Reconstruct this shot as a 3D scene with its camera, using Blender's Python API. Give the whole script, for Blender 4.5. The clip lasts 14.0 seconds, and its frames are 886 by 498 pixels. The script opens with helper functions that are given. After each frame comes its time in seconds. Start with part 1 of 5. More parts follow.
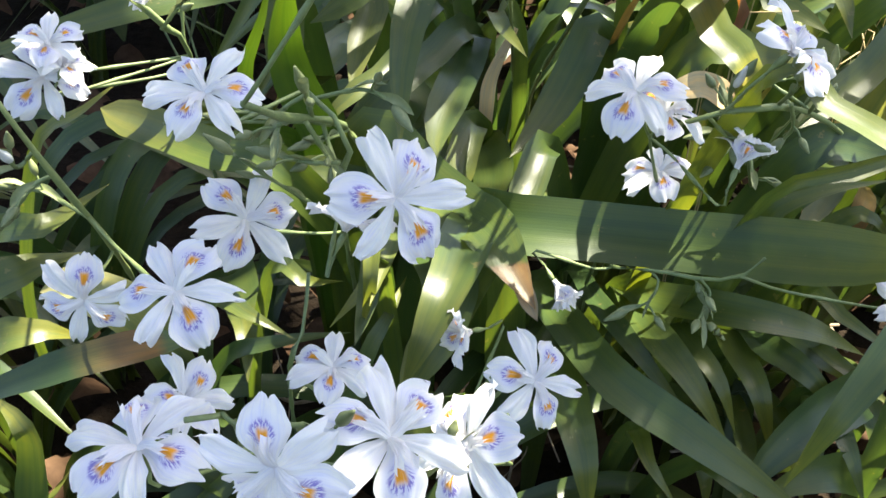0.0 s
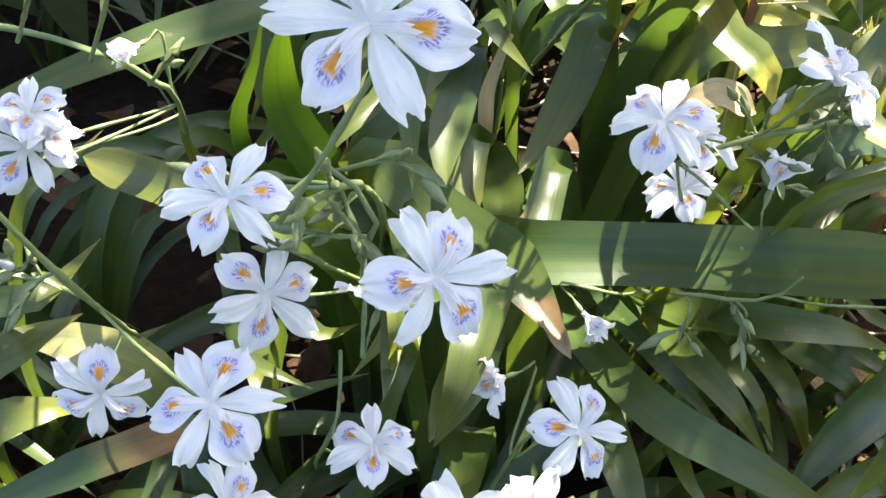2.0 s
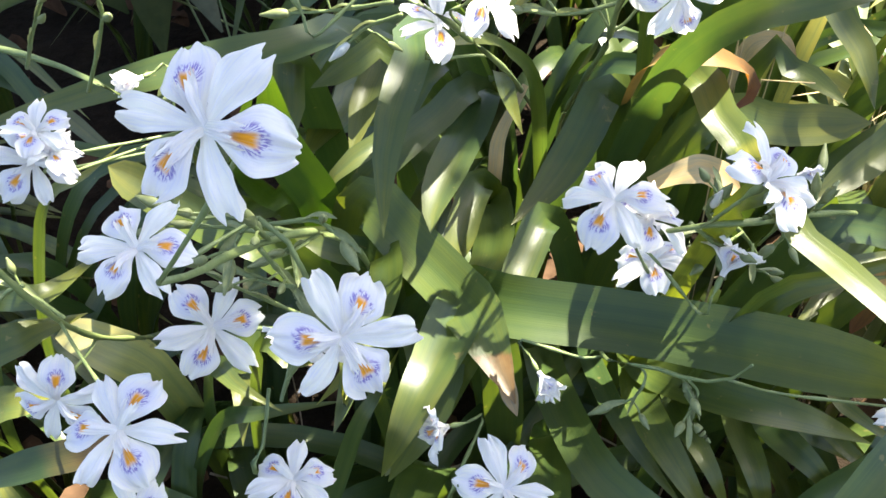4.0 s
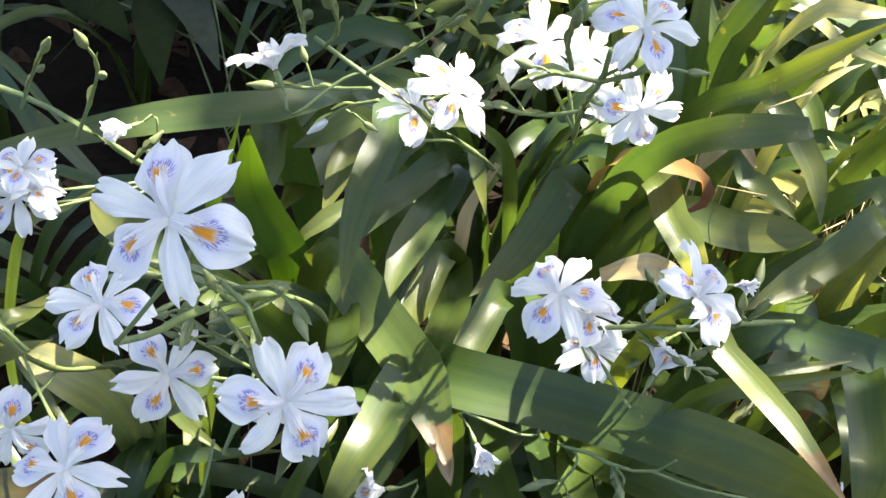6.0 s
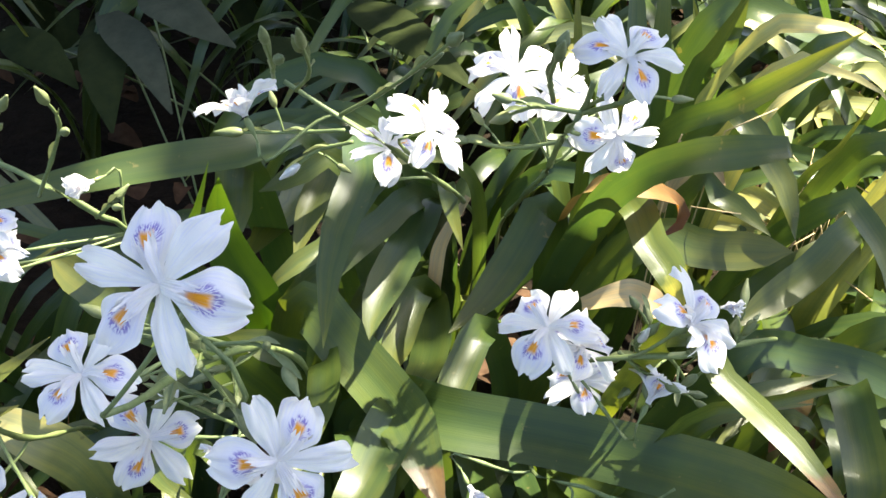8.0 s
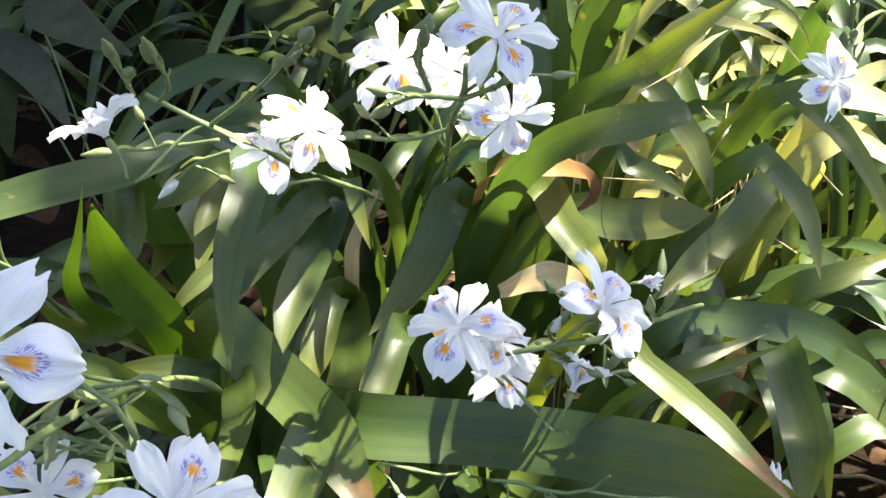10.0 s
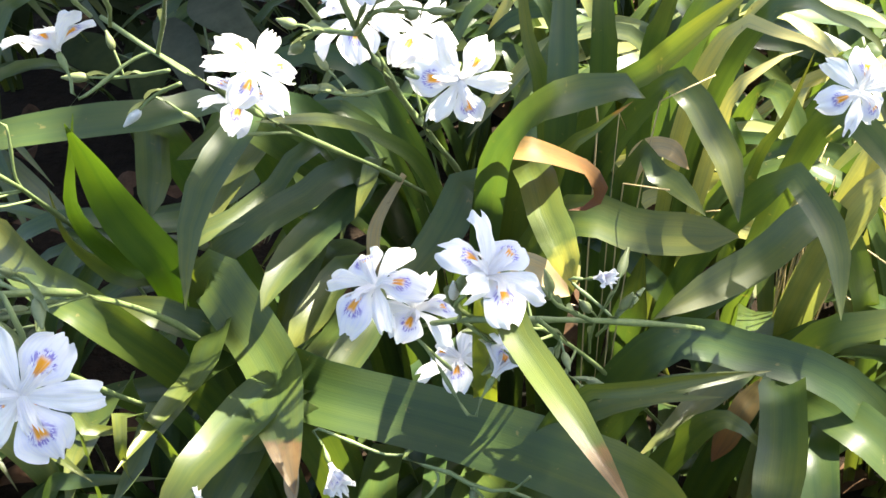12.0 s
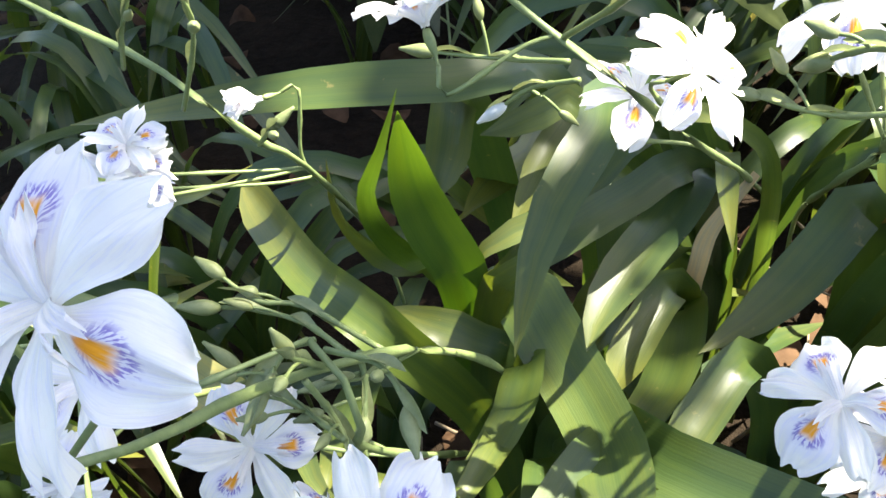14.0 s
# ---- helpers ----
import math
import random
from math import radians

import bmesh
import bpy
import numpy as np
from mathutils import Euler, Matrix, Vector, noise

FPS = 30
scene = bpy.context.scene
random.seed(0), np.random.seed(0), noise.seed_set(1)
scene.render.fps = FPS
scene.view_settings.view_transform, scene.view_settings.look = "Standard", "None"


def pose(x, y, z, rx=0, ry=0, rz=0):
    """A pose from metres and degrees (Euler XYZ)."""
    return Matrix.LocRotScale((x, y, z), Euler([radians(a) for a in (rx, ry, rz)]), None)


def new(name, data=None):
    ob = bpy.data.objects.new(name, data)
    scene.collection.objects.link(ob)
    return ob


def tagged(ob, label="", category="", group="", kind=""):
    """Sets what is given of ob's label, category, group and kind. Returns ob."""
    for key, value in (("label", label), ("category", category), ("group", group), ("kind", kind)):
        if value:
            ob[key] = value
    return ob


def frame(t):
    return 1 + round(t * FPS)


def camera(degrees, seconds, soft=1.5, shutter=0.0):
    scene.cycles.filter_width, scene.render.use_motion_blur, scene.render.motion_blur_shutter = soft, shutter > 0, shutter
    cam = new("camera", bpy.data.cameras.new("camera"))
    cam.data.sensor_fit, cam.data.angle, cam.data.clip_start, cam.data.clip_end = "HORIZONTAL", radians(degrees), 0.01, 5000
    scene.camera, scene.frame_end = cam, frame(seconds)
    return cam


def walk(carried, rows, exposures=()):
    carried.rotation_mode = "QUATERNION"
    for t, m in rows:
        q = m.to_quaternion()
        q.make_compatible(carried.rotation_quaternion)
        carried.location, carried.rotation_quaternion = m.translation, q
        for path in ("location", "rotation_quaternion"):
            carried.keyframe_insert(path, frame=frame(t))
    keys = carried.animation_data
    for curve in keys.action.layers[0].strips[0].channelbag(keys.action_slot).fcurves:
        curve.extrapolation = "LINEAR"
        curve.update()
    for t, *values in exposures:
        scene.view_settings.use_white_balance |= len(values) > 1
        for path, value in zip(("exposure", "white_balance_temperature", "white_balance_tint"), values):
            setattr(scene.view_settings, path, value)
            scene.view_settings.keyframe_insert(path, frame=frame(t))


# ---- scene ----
# ---- the camera and its way ----
cam = camera(49.0, 14.0)
ROWS = [
    (0, 0.0008, 0.0006, 0.6204, 0.14, -42.13, 0.01),
    (0.5, -0.0258, 0.0148, 0.6185, -3.33, -42.36, -0.37),
    (1, -0.0460, 0.0305, 0.6209, -6.15, -43.34, -0.93),
    (1.5, -0.0413, 0.0369, 0.6216, -5.26, -43.66, -2.16),
    (2, -0.0206, 0.0445, 0.6356, -2.23, -44.97, -3.04),
    (2.5, 0.0050, 0.0469, 0.6446, 1.78, -45.17, -4.40),
    (3, 0.0276, 0.0490, 0.6471, 5.30, -44.82, -5.37),
    (3.2, 0.0340, 0.0516, 0.6491, 6.30, -45.01, -5.40),
    (5.3, 0.0467, 0.0396, 0.6777, 4.37, -42.72, 2.16),
    (5.5, 0.0483, 0.0398, 0.6803, 4.39, -42.55, 2.92),
    (6, 0.0542, 0.0428, 0.6870, 4.93, -42.13, 4.01),
    (6.5, 0.0576, 0.0438, 0.6885, 5.29, -41.38, 4.67),
    (7, 0.0612, 0.0449, 0.6903, 5.96, -40.71, 4.33),
    (7.2, 0.0611, 0.0451, 0.6905, 6.13, -40.46, 4.06),
    (9.3, 0.0017, 0.0799, 0.6720, -7.57, -41.85, 1.39),
    (9.5, 0.0159, 0.0833, 0.6730, -6.77, -42.21, 0.98),
    (10, 0.0607, 0.0743, 0.6760, -2.65, -41.48, -0.50),
    (10.5, 0.1056, 0.0706, 0.6802, 1.75, -41.27, -0.27),
    (11, 0.1443, 0.0618, 0.6673, 6.27, -39.44, -0.52),
    (11.5, 0.1647, 0.0594, 0.6535, 9.65, -38.47, -1.23),
    (12, 0.1672, 0.0691, 0.6399, 12.91, -38.14, -2.52),
    (12.5, 0.1584, 0.0816, 0.6230, 16.97, -36.96, -4.92),
    (13, 0.1259, 0.1154, 0.6206, 20.51, -38.87, -6.49),
    (13.5, 0.0843, 0.1405, 0.6129, 22.96, -40.74, -6.19),
    (14, 0.0486, 0.1571, 0.6132, 24.15, -43.55, -4.11),
]
walk(cam, [(t, pose(x, y, z, 90 + pitch, 0, yaw) @ pose(0, 0, 0, 0, 0, roll)) for t, x, y, z, yaw, pitch, roll in ROWS],
     exposures=[(0.0, 3.04), (1.0, 3.2), (3.0, 3.22), (6.5, 3.05), (9.5, 2.98), (11.0, 3.17), (12.0, 3.25), (12.5, 3.21), (13.0, 3.13), (14.0, 3.25)])

# ---- sky and sun ----
SUN_WAY = Vector((-0.40, -0.35, -1.0)).normalized()      # the way the sunlight goes
world = bpy.data.worlds.new("sky")
scene.world = world
world.use_nodes = True
sky = world.node_tree.nodes.new("ShaderNodeTexSky")
sky.sky_type, sky.sun_disc = "NISHITA", False
sky.dust_density, sky.ozone_density = 2.0, 0.5
sky.sun_elevation = math.asin(-SUN_WAY.z)
sky.sun_rotation = math.atan2(-SUN_WAY.x, -SUN_WAY.y)
back = world.node_tree.nodes["Background"]
back.inputs["Strength"].default_value = 0.059
world.node_tree.links.new(sky.outputs["Color"], back.inputs["Color"])
sun = new("sun", bpy.data.lights.new("sun", "SUN"))
sun.data.energy, sun.data.angle, sun.data.color = 4.1, radians(0.53), (1.0, 0.95, 0.76)
sun.matrix_basis = SUN_WAY.to_track_quat("-Z", "Y").to_matrix().to_4x4()


# ---- materials ----
class Nodes:
    """A short hand for building node materials."""

    def __init__(self, name):
        self.mat = bpy.data.materials.new(name)
        self.mat.use_nodes = True
        self.tree = self.mat.node_tree
        self.shader = self.tree.nodes["Principled BSDF"]
        self.out = self.tree.nodes["Material Output"]

    def add(self, kind, **values):
        node = self.tree.nodes.new(kind)
        if "operation" in values:
            node.operation = values["operation"]
        if "use_clamp" in values:
            node.use_clamp = values["use_clamp"]
        if "interpolation_type" in values:
            node.interpolation_type = values["interpolation_type"]
        if "data_type" in values:
            node.data_type, node.blend_type = values["data_type"], values["blend_type"]
        return node

    def link(self, a, b):
        self.tree.links.new(a, b)

    def put(self, socket, value):
        if isinstance(value, (int, float, tuple, list)):
            socket.default_value = value
        else:
            self.link(value, socket)

    def math(self, op, a, b=0.0, c=None, clamp=False):
        n = self.add("ShaderNodeMath", operation=op, use_clamp=clamp)
        self.put(n.inputs[0], a), self.put(n.inputs[1], b)
        if c is not None:
            self.put(n.inputs[2], c)
        return n.outputs[0]

    def ramp(self, fac, stops):
        n = self.add("ShaderNodeValToRGB")
        while len(n.color_ramp.elements) < len(stops):
            n.color_ramp.elements.new(0.5)
        for e, (p, c) in zip(n.color_ramp.elements, stops):
            e.position, e.color = p, (*c, 1) if len(c) == 3 else c
        self.link(fac, n.inputs[0])
        return n.outputs[0]

    def noise(self, scale, detail=4.0, rough=0.55, vector=None):
        n = self.add("ShaderNodeTexNoise")
        n.inputs["Scale"].default_value, n.inputs["Detail"].default_value, n.inputs["Roughness"].default_value = scale, detail, rough
        if vector is not None:
            self.link(vector, n.inputs["Vector"])
        return n.outputs["Fac"]

    def mix(self, fac, a, b, mode="MIX"):
        n = self.add("ShaderNodeMix", data_type="RGBA", blend_type=mode)
        self.put(n.inputs["Factor"], fac)
        for socket, value in ((n.inputs[6], a), (n.inputs[7], b)):
            self.put(socket, (*value, 1.0) if isinstance(value, tuple) and len(value) == 3 else value)
        return n.outputs[2]

    def band(self, x, low, high, soft):
        """1 between low and high, falling to 0 within soft."""
        n1 = self.add("ShaderNodeMapRange", interpolation_type="SMOOTHSTEP")
        self.put(n1.inputs[0], x)
        n1.inputs[1].default_value, n1.inputs[2].default_value = low - soft, low + soft
        n2 = self.add("ShaderNodeMapRange", interpolation_type="SMOOTHSTEP")
        self.put(n2.inputs[0], x)
        n2.inputs[1].default_value, n2.inputs[2].default_value = high - soft, high + soft
        return self.math("SUBTRACT", n1.outputs[0], n2.outputs[0])

    def bump(self, height, strength, distance):
        n = self.add("ShaderNodeBump")
        n.inputs["Strength"].default_value, n.inputs["Distance"].default_value = strength, distance
        self.link(height, n.inputs["Height"])
        self.link(n.outputs[0], self.shader.inputs["Normal"])
        return n.outputs[0]

    def thin(self, color, share, normal=None):
        """Lets part of the light through a thin sheet."""
        tr = self.add("ShaderNodeBsdfTranslucent")
        self.put(tr.inputs["Color"], color)
        if normal is not None:
            self.link(normal, tr.inputs["Normal"])
        m = self.add("ShaderNodeMixShader")
        m.inputs[0].default_value = share
        self.link(self.shader.outputs[0], m.inputs[1])
        self.link(tr.outputs[0], m.inputs[2])
        self.link(m.outputs[0], self.out.inputs["Surface"])


def leaf_material(name, along, through_color, rough=0.33, share=0.23, spots=0.5):
    """A strap leaf: colour along its length, fine lengthwise veins, random tint per leaf, specks and scuffs."""
    k = Nodes(name)
    uv = k.add("ShaderNodeUVMap")
    sep = k.add("ShaderNodeSeparateXYZ")
    k.link(uv.outputs[0], sep.inputs[0])
    u, v = sep.outputs[0], sep.outputs[1]
    geo = k.add("ShaderNodeNewGeometry")
    info = k.add("ShaderNodeObjectInfo")
    rand = k.math("FRACT", k.math("ADD", info.outputs["Random"], geo.outputs["Random Per Island"]))
    wob = k.noise(60, 3, vector=geo.outputs["Position"])
    base = k.ramp(k.math("ADD", u, k.math("MULTIPLY", k.math("SUBTRACT", wob, 0.5), 0.16)), along)
    # lengthwise veins
    scaled = k.add("ShaderNodeCombineXYZ")
    k.link(k.math("MULTIPLY", u, 1.2), scaled.inputs[0])
    k.link(k.math("MULTIPLY", v, 46.0), scaled.inputs[1])
    k.link(k.math("MULTIPLY", rand, 40.0), scaled.inputs[2])
    veins = k.noise(1.0, 3, 0.6, scaled.outputs[0])
    mottle = k.noise(110, 4, 0.6, geo.outputs["Position"])
    blotch = k.noise(26, 3, 0.5, geo.outputs["Position"])
    c = k.mix(k.math("MULTIPLY", k.band(veins, 0.5, 2.0, 0.16), 0.22), base, k.mix(1.0, base, (1.55, 1.45, 1.25), "MULTIPLY"))
    wide = k.add("ShaderNodeCombineXYZ")
    k.link(k.math("MULTIPLY", u, 2.2), wide.inputs[0])
    k.link(k.math("MULTIPLY", v, 5.0), wide.inputs[1])
    k.link(k.math("MULTIPLY", rand, 70.0), wide.inputs[2])
    streak = k.noise(1.0, 4, 0.65, wide.outputs[0])
    c = k.mix(k.math("MULTIPLY", k.band(streak, 0.54, 2.0, 0.07), 0.45), c, k.mix(1.0, c, (1.35, 1.18, 0.9), "MULTIPLY"))
    c = k.mix(k.math("MULTIPLY", k.band(streak, -1.0, 0.42, 0.06), 0.5), c, k.mix(1.0, c, (0.66, 0.76, 0.9), "MULTIPLY"))
    c = k.mix(k.math("MULTIPLY", k.band(blotch, 0.55, 2.0, 0.1), 0.4), c, k.mix(1.0, c, (0.72, 0.8, 0.95), "MULTIPLY"))
    c = k.mix(rand, k.mix(1.0, c, (0.72, 0.80, 0.95), "MULTIPLY"), k.mix(1.0, c, (1.3, 1.16, 0.95), "MULTIPLY"))
    c = k.mix(k.math("MULTIPLY", k.band(mottle, 0.69, 2.0, 0.02), spots), c, (0.16, 0.13, 0.05))
    k.link(c, k.shader.inputs["Base Color"])
    k.put(k.shader.inputs["Roughness"], k.math("ADD", rough - 0.08, k.math("MULTIPLY", blotch, 0.2)))
    k.shader.inputs["Specular IOR Level"].default_value = 0.4
    n = k.bump(k.math("ADD", veins, k.math("MULTIPLY", streak, 1.2)), 0.2, 0.0004)
    lit = k.mix(1.0, c, through_color, "MULTIPLY")
    k.thin(lit, share, n)
    return k.mat


GREEN = [(0.0, (0.052, 0.068, 0.020)), (0.25, (0.034, 0.057, 0.017)), (0.8, (0.040, 0.064, 0.017)), (1.0, (0.085, 0.095, 0.024))]
leaf_green = leaf_material("leaf_green", GREEN, (3.7, 3.6, 1.3))
leaf_spear = leaf_material("leaf_fresh_green", [(0.0, (0.045, 0.07, 0.018)), (0.5, (0.042, 0.085, 0.012)), (1.0, (0.055, 0.09, 0.015))], (1.8, 2.0, 0.4), share=0.2, spots=0.1)
leaf_browntip = leaf_material("leaf_brown_tip", [(0.0, (0.05, 0.075, 0.02)), (0.955, (0.055, 0.08, 0.02)), (0.972, (0.12, 0.075, 0.035)), (0.985, (0.15, 0.10, 0.048))], (4.2, 3.7, 0.9))
leaf_yellowtip = leaf_material("leaf_yellow_tip", [(0.0, (0.048, 0.074, 0.02)), (0.945, (0.06, 0.085, 0.02)), (0.97, (0.19, 0.20, 0.035)), (1.0, (0.30, 0.27, 0.05))], (1.8, 1.8, 0.7), share=0.25)
leaf_orange = leaf_material("leaf_turning_orange", [(0.0, (0.045, 0.07, 0.02)), (0.5, (0.05, 0.075, 0.02)), (0.72, (0.19, 0.10, 0.028)), (0.82, (0.20, 0.10, 0.025)), (0.88, (0.08, 0.11, 0.03))], (2.4, 2.0, 1.0))
leaf_dry = leaf_material("leaf_dry_brown", [(0.0, (0.22, 0.15, 0.035)), (0.4, (0.31, 0.20, 0.055)), (0.75, (0.22, 0.11, 0.03)), (1.0, (0.15, 0.05, 0.018))], (1.8, 1.3, 0.6), rough=0.6, share=0.35)
# Painted sunlight: glare put into the leaf colour, paler towards the tip.
leaf_sunlit = leaf_material("leaf_green_sunlit", [(0.0, (0.06, 0.085, 0.022)), (0.45, (0.10, 0.13, 0.04)), (0.7, (0.27, 0.28, 0.12)), (1.0, (0.36, 0.34, 0.17))], (1.6, 1.6, 0.8), share=0.25)
leaf_straw = leaf_material("leaf_dry_straw", [(0.0, (0.33, 0.26, 0.15)), (0.5, (0.48, 0.40, 0.25)), (1.0, (0.27, 0.19, 0.10))], (1.5, 1.4, 1.1), rough=0.7, share=0.25)


def petal_material(name, marked):
    """White petals with a breath of lavender; the falls carry a yellow crest inside a ring of violet dashes."""
    k = Nodes(name)
    uv = k.add("ShaderNodeUVMap")
    sep = k.add("ShaderNodeSeparateXYZ")
    k.link(uv.outputs[0], sep.inputs[0])
    u, v = sep.outputs[0], k.math("SUBTRACT", k.math("MULTIPLY", sep.outputs[1], 2.0), 1.0)
    info = k.add("ShaderNodeObjectInfo")
    geo = k.add("ShaderNodeNewGeometry")
    rand = info.outputs["Random"]
    fine = k.noise(900, 3, 0.6, geo.outputs["Position"])
    soft = k.noise(140, 2, 0.5, geo.outputs["Position"])
    veinv = k.add("ShaderNodeCombineXYZ")
    k.link(k.math("MULTIPLY", u, 1.6), veinv.inputs[0])
    k.link(k.math("MULTIPLY", v, 7.0), veinv.inputs[1])
    k.link(k.math("MULTIPLY", rand, 30.0), veinv.inputs[2])
    veins = k.noise(1.6, 3, 0.6, veinv.outputs[0])
    white, lavender = (0.89, 0.865, 0.79), (0.78, 0.75, 0.80)
    c = k.mix(k.math("MULTIPLY", k.band(soft, 0.5, 2.0, 0.16), 0.45), white, lavender)
    c = k.mix(k.math("MULTIPLY", rand, 0.28), c, lavender)
    c = k.mix(k.math("MULTIPLY", k.band(veins, 0.56, 2.0, 0.06), 0.22), c, (0.55, 0.56, 0.86))
    if marked:
        du = k.math("SUBTRACT", u, 0.56)
        dist = k.math("SQRT", k.math("ADD", k.math("POWER", k.math("MULTIPLY", du, 1.12), 2.0), k.math("POWER", k.math("MULTIPLY", v, 0.44), 2.0)))
        angle = k.math("ARCTAN2", k.math("MULTIPLY", v, 0.5), k.math("ADD", du, 0.14))
        ring = k.add("ShaderNodeCombineXYZ")
        k.link(k.math("MULTIPLY", angle, 7.5), ring.inputs[0])
        k.link(k.math("MULTIPLY", dist, 9.0), ring.inputs[1])
        k.link(k.math("MULTIPLY", rand, 50.0), ring.inputs[2])
        dash = k.band(k.noise(1.35, 2, 0.5, ring.outputs[0]), 0.50, 2.0, 0.04)
        ahead = k.band(k.math("ADD", du, k.math("MULTIPLY", soft, 0.1)), -0.02, 2.0, 0.12)
        where = k.band(k.math("ADD", dist, k.math("MULTIPLY", fine, 0.05)), 0.13, 0.245, 0.04)
        violet = k.math("MULTIPLY", k.math("MULTIPLY", where, k.math("ADD", k.math("MULTIPLY", dash, 0.85), 0.1)), k.math("ADD", k.math("MULTIPLY", ahead, 0.55), 0.4))
        c = k.mix(k.math("MULTIPLY", k.band(dist, -1.0, 0.34, 0.1), 0.30), c, (0.60, 0.60, 0.93))
        c = k.mix(violet, c, (0.22, 0.17, 0.52))
        stripes = k.band(k.noise(2.2, 2, 0.5, veinv.outputs[0]), 0.40, 2.0, 0.1)
        crest = k.math("MULTIPLY", k.band(u, 0.36, 0.64, 0.05), k.band(k.math("ABSOLUTE", k.math("MULTIPLY", v, k.math("SUBTRACT", 1.75, u))), -1.0, 0.25, 0.08))
        c = k.mix(k.math("MULTIPLY", crest, k.math("ADD", k.math("MULTIPLY", stripes, 0.35), 0.65)), c, k.mix(k.band(u, 0.40, 2.0, 0.10), (0.80, 0.42, 0.20), (0.86, 0.36, 0.02)))
    k.link(c, k.shader.inputs["Base Color"])
    k.shader.inputs["Roughness"].default_value = 0.62
    k.shader.inputs["Specular IOR Level"].default_value = 0.25
    n = k.bump(k.math("ADD", veins, k.math("MULTIPLY", fine, 0.3)), 0.3, 0.0005)
    k.thin(c, 0.38, n)
    return k.mat


petal_fall = petal_material("petal_marked", True)
petal_plain = petal_material("petal_white", False)


def plain_material(name, low, high, scale, rough=0.55, bumps=0.4, share=0.0, depth=0.001, spread=0.5):
    k = Nodes(name)
    geo = k.add("ShaderNodeNewGeometry")
    info = k.add("ShaderNodeObjectInfo")
    n1 = k.noise(scale, 6, 0.62, geo.outputs["Position"])
    n2 = k.noise(scale * 0.17, 3, 0.5, geo.outputs["Position"])
    mixed = k.math("ADD", k.math("MULTIPLY", n1, 0.6), k.math("MULTIPLY", n2, 0.4))
    c = k.ramp(mixed, [(0.5 - spread * 0.45, low), (0.5 + spread * 0.45, high)])
    c = k.mix(k.math("MULTIPLY", info.outputs["Random"], 0.5), c, k.mix(1.0, c, (1.25, 1.12, 0.9), "MULTIPLY"))
    k.link(c, k.shader.inputs["Base Color"])
    k.shader.inputs["Roughness"].default_value = rough
    k.shader.inputs["Specular IOR Level"].default_value = 0.5 if rough < 0.75 else 0.08
    n = k.bump(n1, bumps, depth)
    if share:
        k.thin(c, share, n)
    return k.mat


stem_green = plain_material("stem_green", (0.10, 0.14, 0.05), (0.20, 0.25, 0.10), 300, 0.5, 0.3, 0.12)
bud_green = plain_material("bud_green", (0.10, 0.13, 0.05), (0.24, 0.27, 0.13), 260, 0.5, 0.3, 0.2)
bud_white = plain_material("bud_white", (0.55, 0.58, 0.55), (0.82, 0.82, 0.84), 220, 0.6, 0.3, 0.3)
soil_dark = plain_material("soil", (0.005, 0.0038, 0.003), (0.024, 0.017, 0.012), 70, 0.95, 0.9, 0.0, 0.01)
litter_brown = plain_material("litter", (0.028, 0.016, 0.010), (0.105, 0.062, 0.038), 90, 0.8, 0.5, 0.15)
twig_grey = plain_material("twig", (0.12, 0.09, 0.06), (0.36, 0.29, 0.22), 200, 0.85, 0.5)
# Leaf colour darkened to stand in for the deep shade at the back.
broad_green_shaded = plain_material("broad_leaf", (0.012, 0.02, 0.007), (0.036, 0.046, 0.014), 60, 0.76, 0.4, 0.25)
straw_pale = plain_material("straw", (0.30, 0.22, 0.11), (0.55, 0.44, 0.26), 200, 0.8, 0.3)
# Greyish leaf, its colour also darkened for the deep shade.
broad_pale_shaded = plain_material("broad_leaf_pale_shaded", (0.03, 0.036, 0.022), (0.075, 0.082, 0.055), 60, 0.76, 0.6, 0.15)
bark = plain_material("bark", (0.07, 0.05, 0.035), (0.2, 0.15, 0.11), 60, 0.9, 0.9, 0.0, 0.01)
tree_green = plain_material("tree_leaf", (0.04, 0.08, 0.02), (0.09, 0.14, 0.04), 40, 0.5, 0.3, 0.3)


# ---- building blocks ----
WORLD = {}


def thing(name, at, label, category, group="", kind=""):
    ob = new(name)
    ob.empty_display_size = 0.02
    ob.matrix_basis = Matrix.Translation(at)
    WORLD[ob] = ob.matrix_basis.copy()
    return tagged(ob, label, category, group, kind)


def part(name, mesh, parent, m=None, label=""):
    """Links a mesh as one part under a thing or a part; m is its place in the world."""
    ob = new(name, mesh)
    m = m if m is not None else WORLD[parent]
    ob.parent = parent
    ob.matrix_basis = WORLD[parent].inverted() @ m
    WORLD[ob] = m
    return tagged(ob, label)


def mesh_of(name, verts, faces, uvs, material, smooth=True):
    me = bpy.data.meshes.new(name)
    me.from_pydata([tuple(v) for v in verts], [], faces)
    if uvs is not None:
        layer = me.uv_layers.new(name="UVMap")
        loops = np.empty(len(me.loops), dtype=np.int32)
        me.loops.foreach_get("vertex_index", loops)
        layer.data.foreach_set("uv", np.asarray(uvs, dtype=np.float32)[loops].ravel())
    me.materials.append(material)
    if smooth:
        me.polygons.foreach_set("use_smooth", [True] * len(me.polygons))
    me.update()
    return me


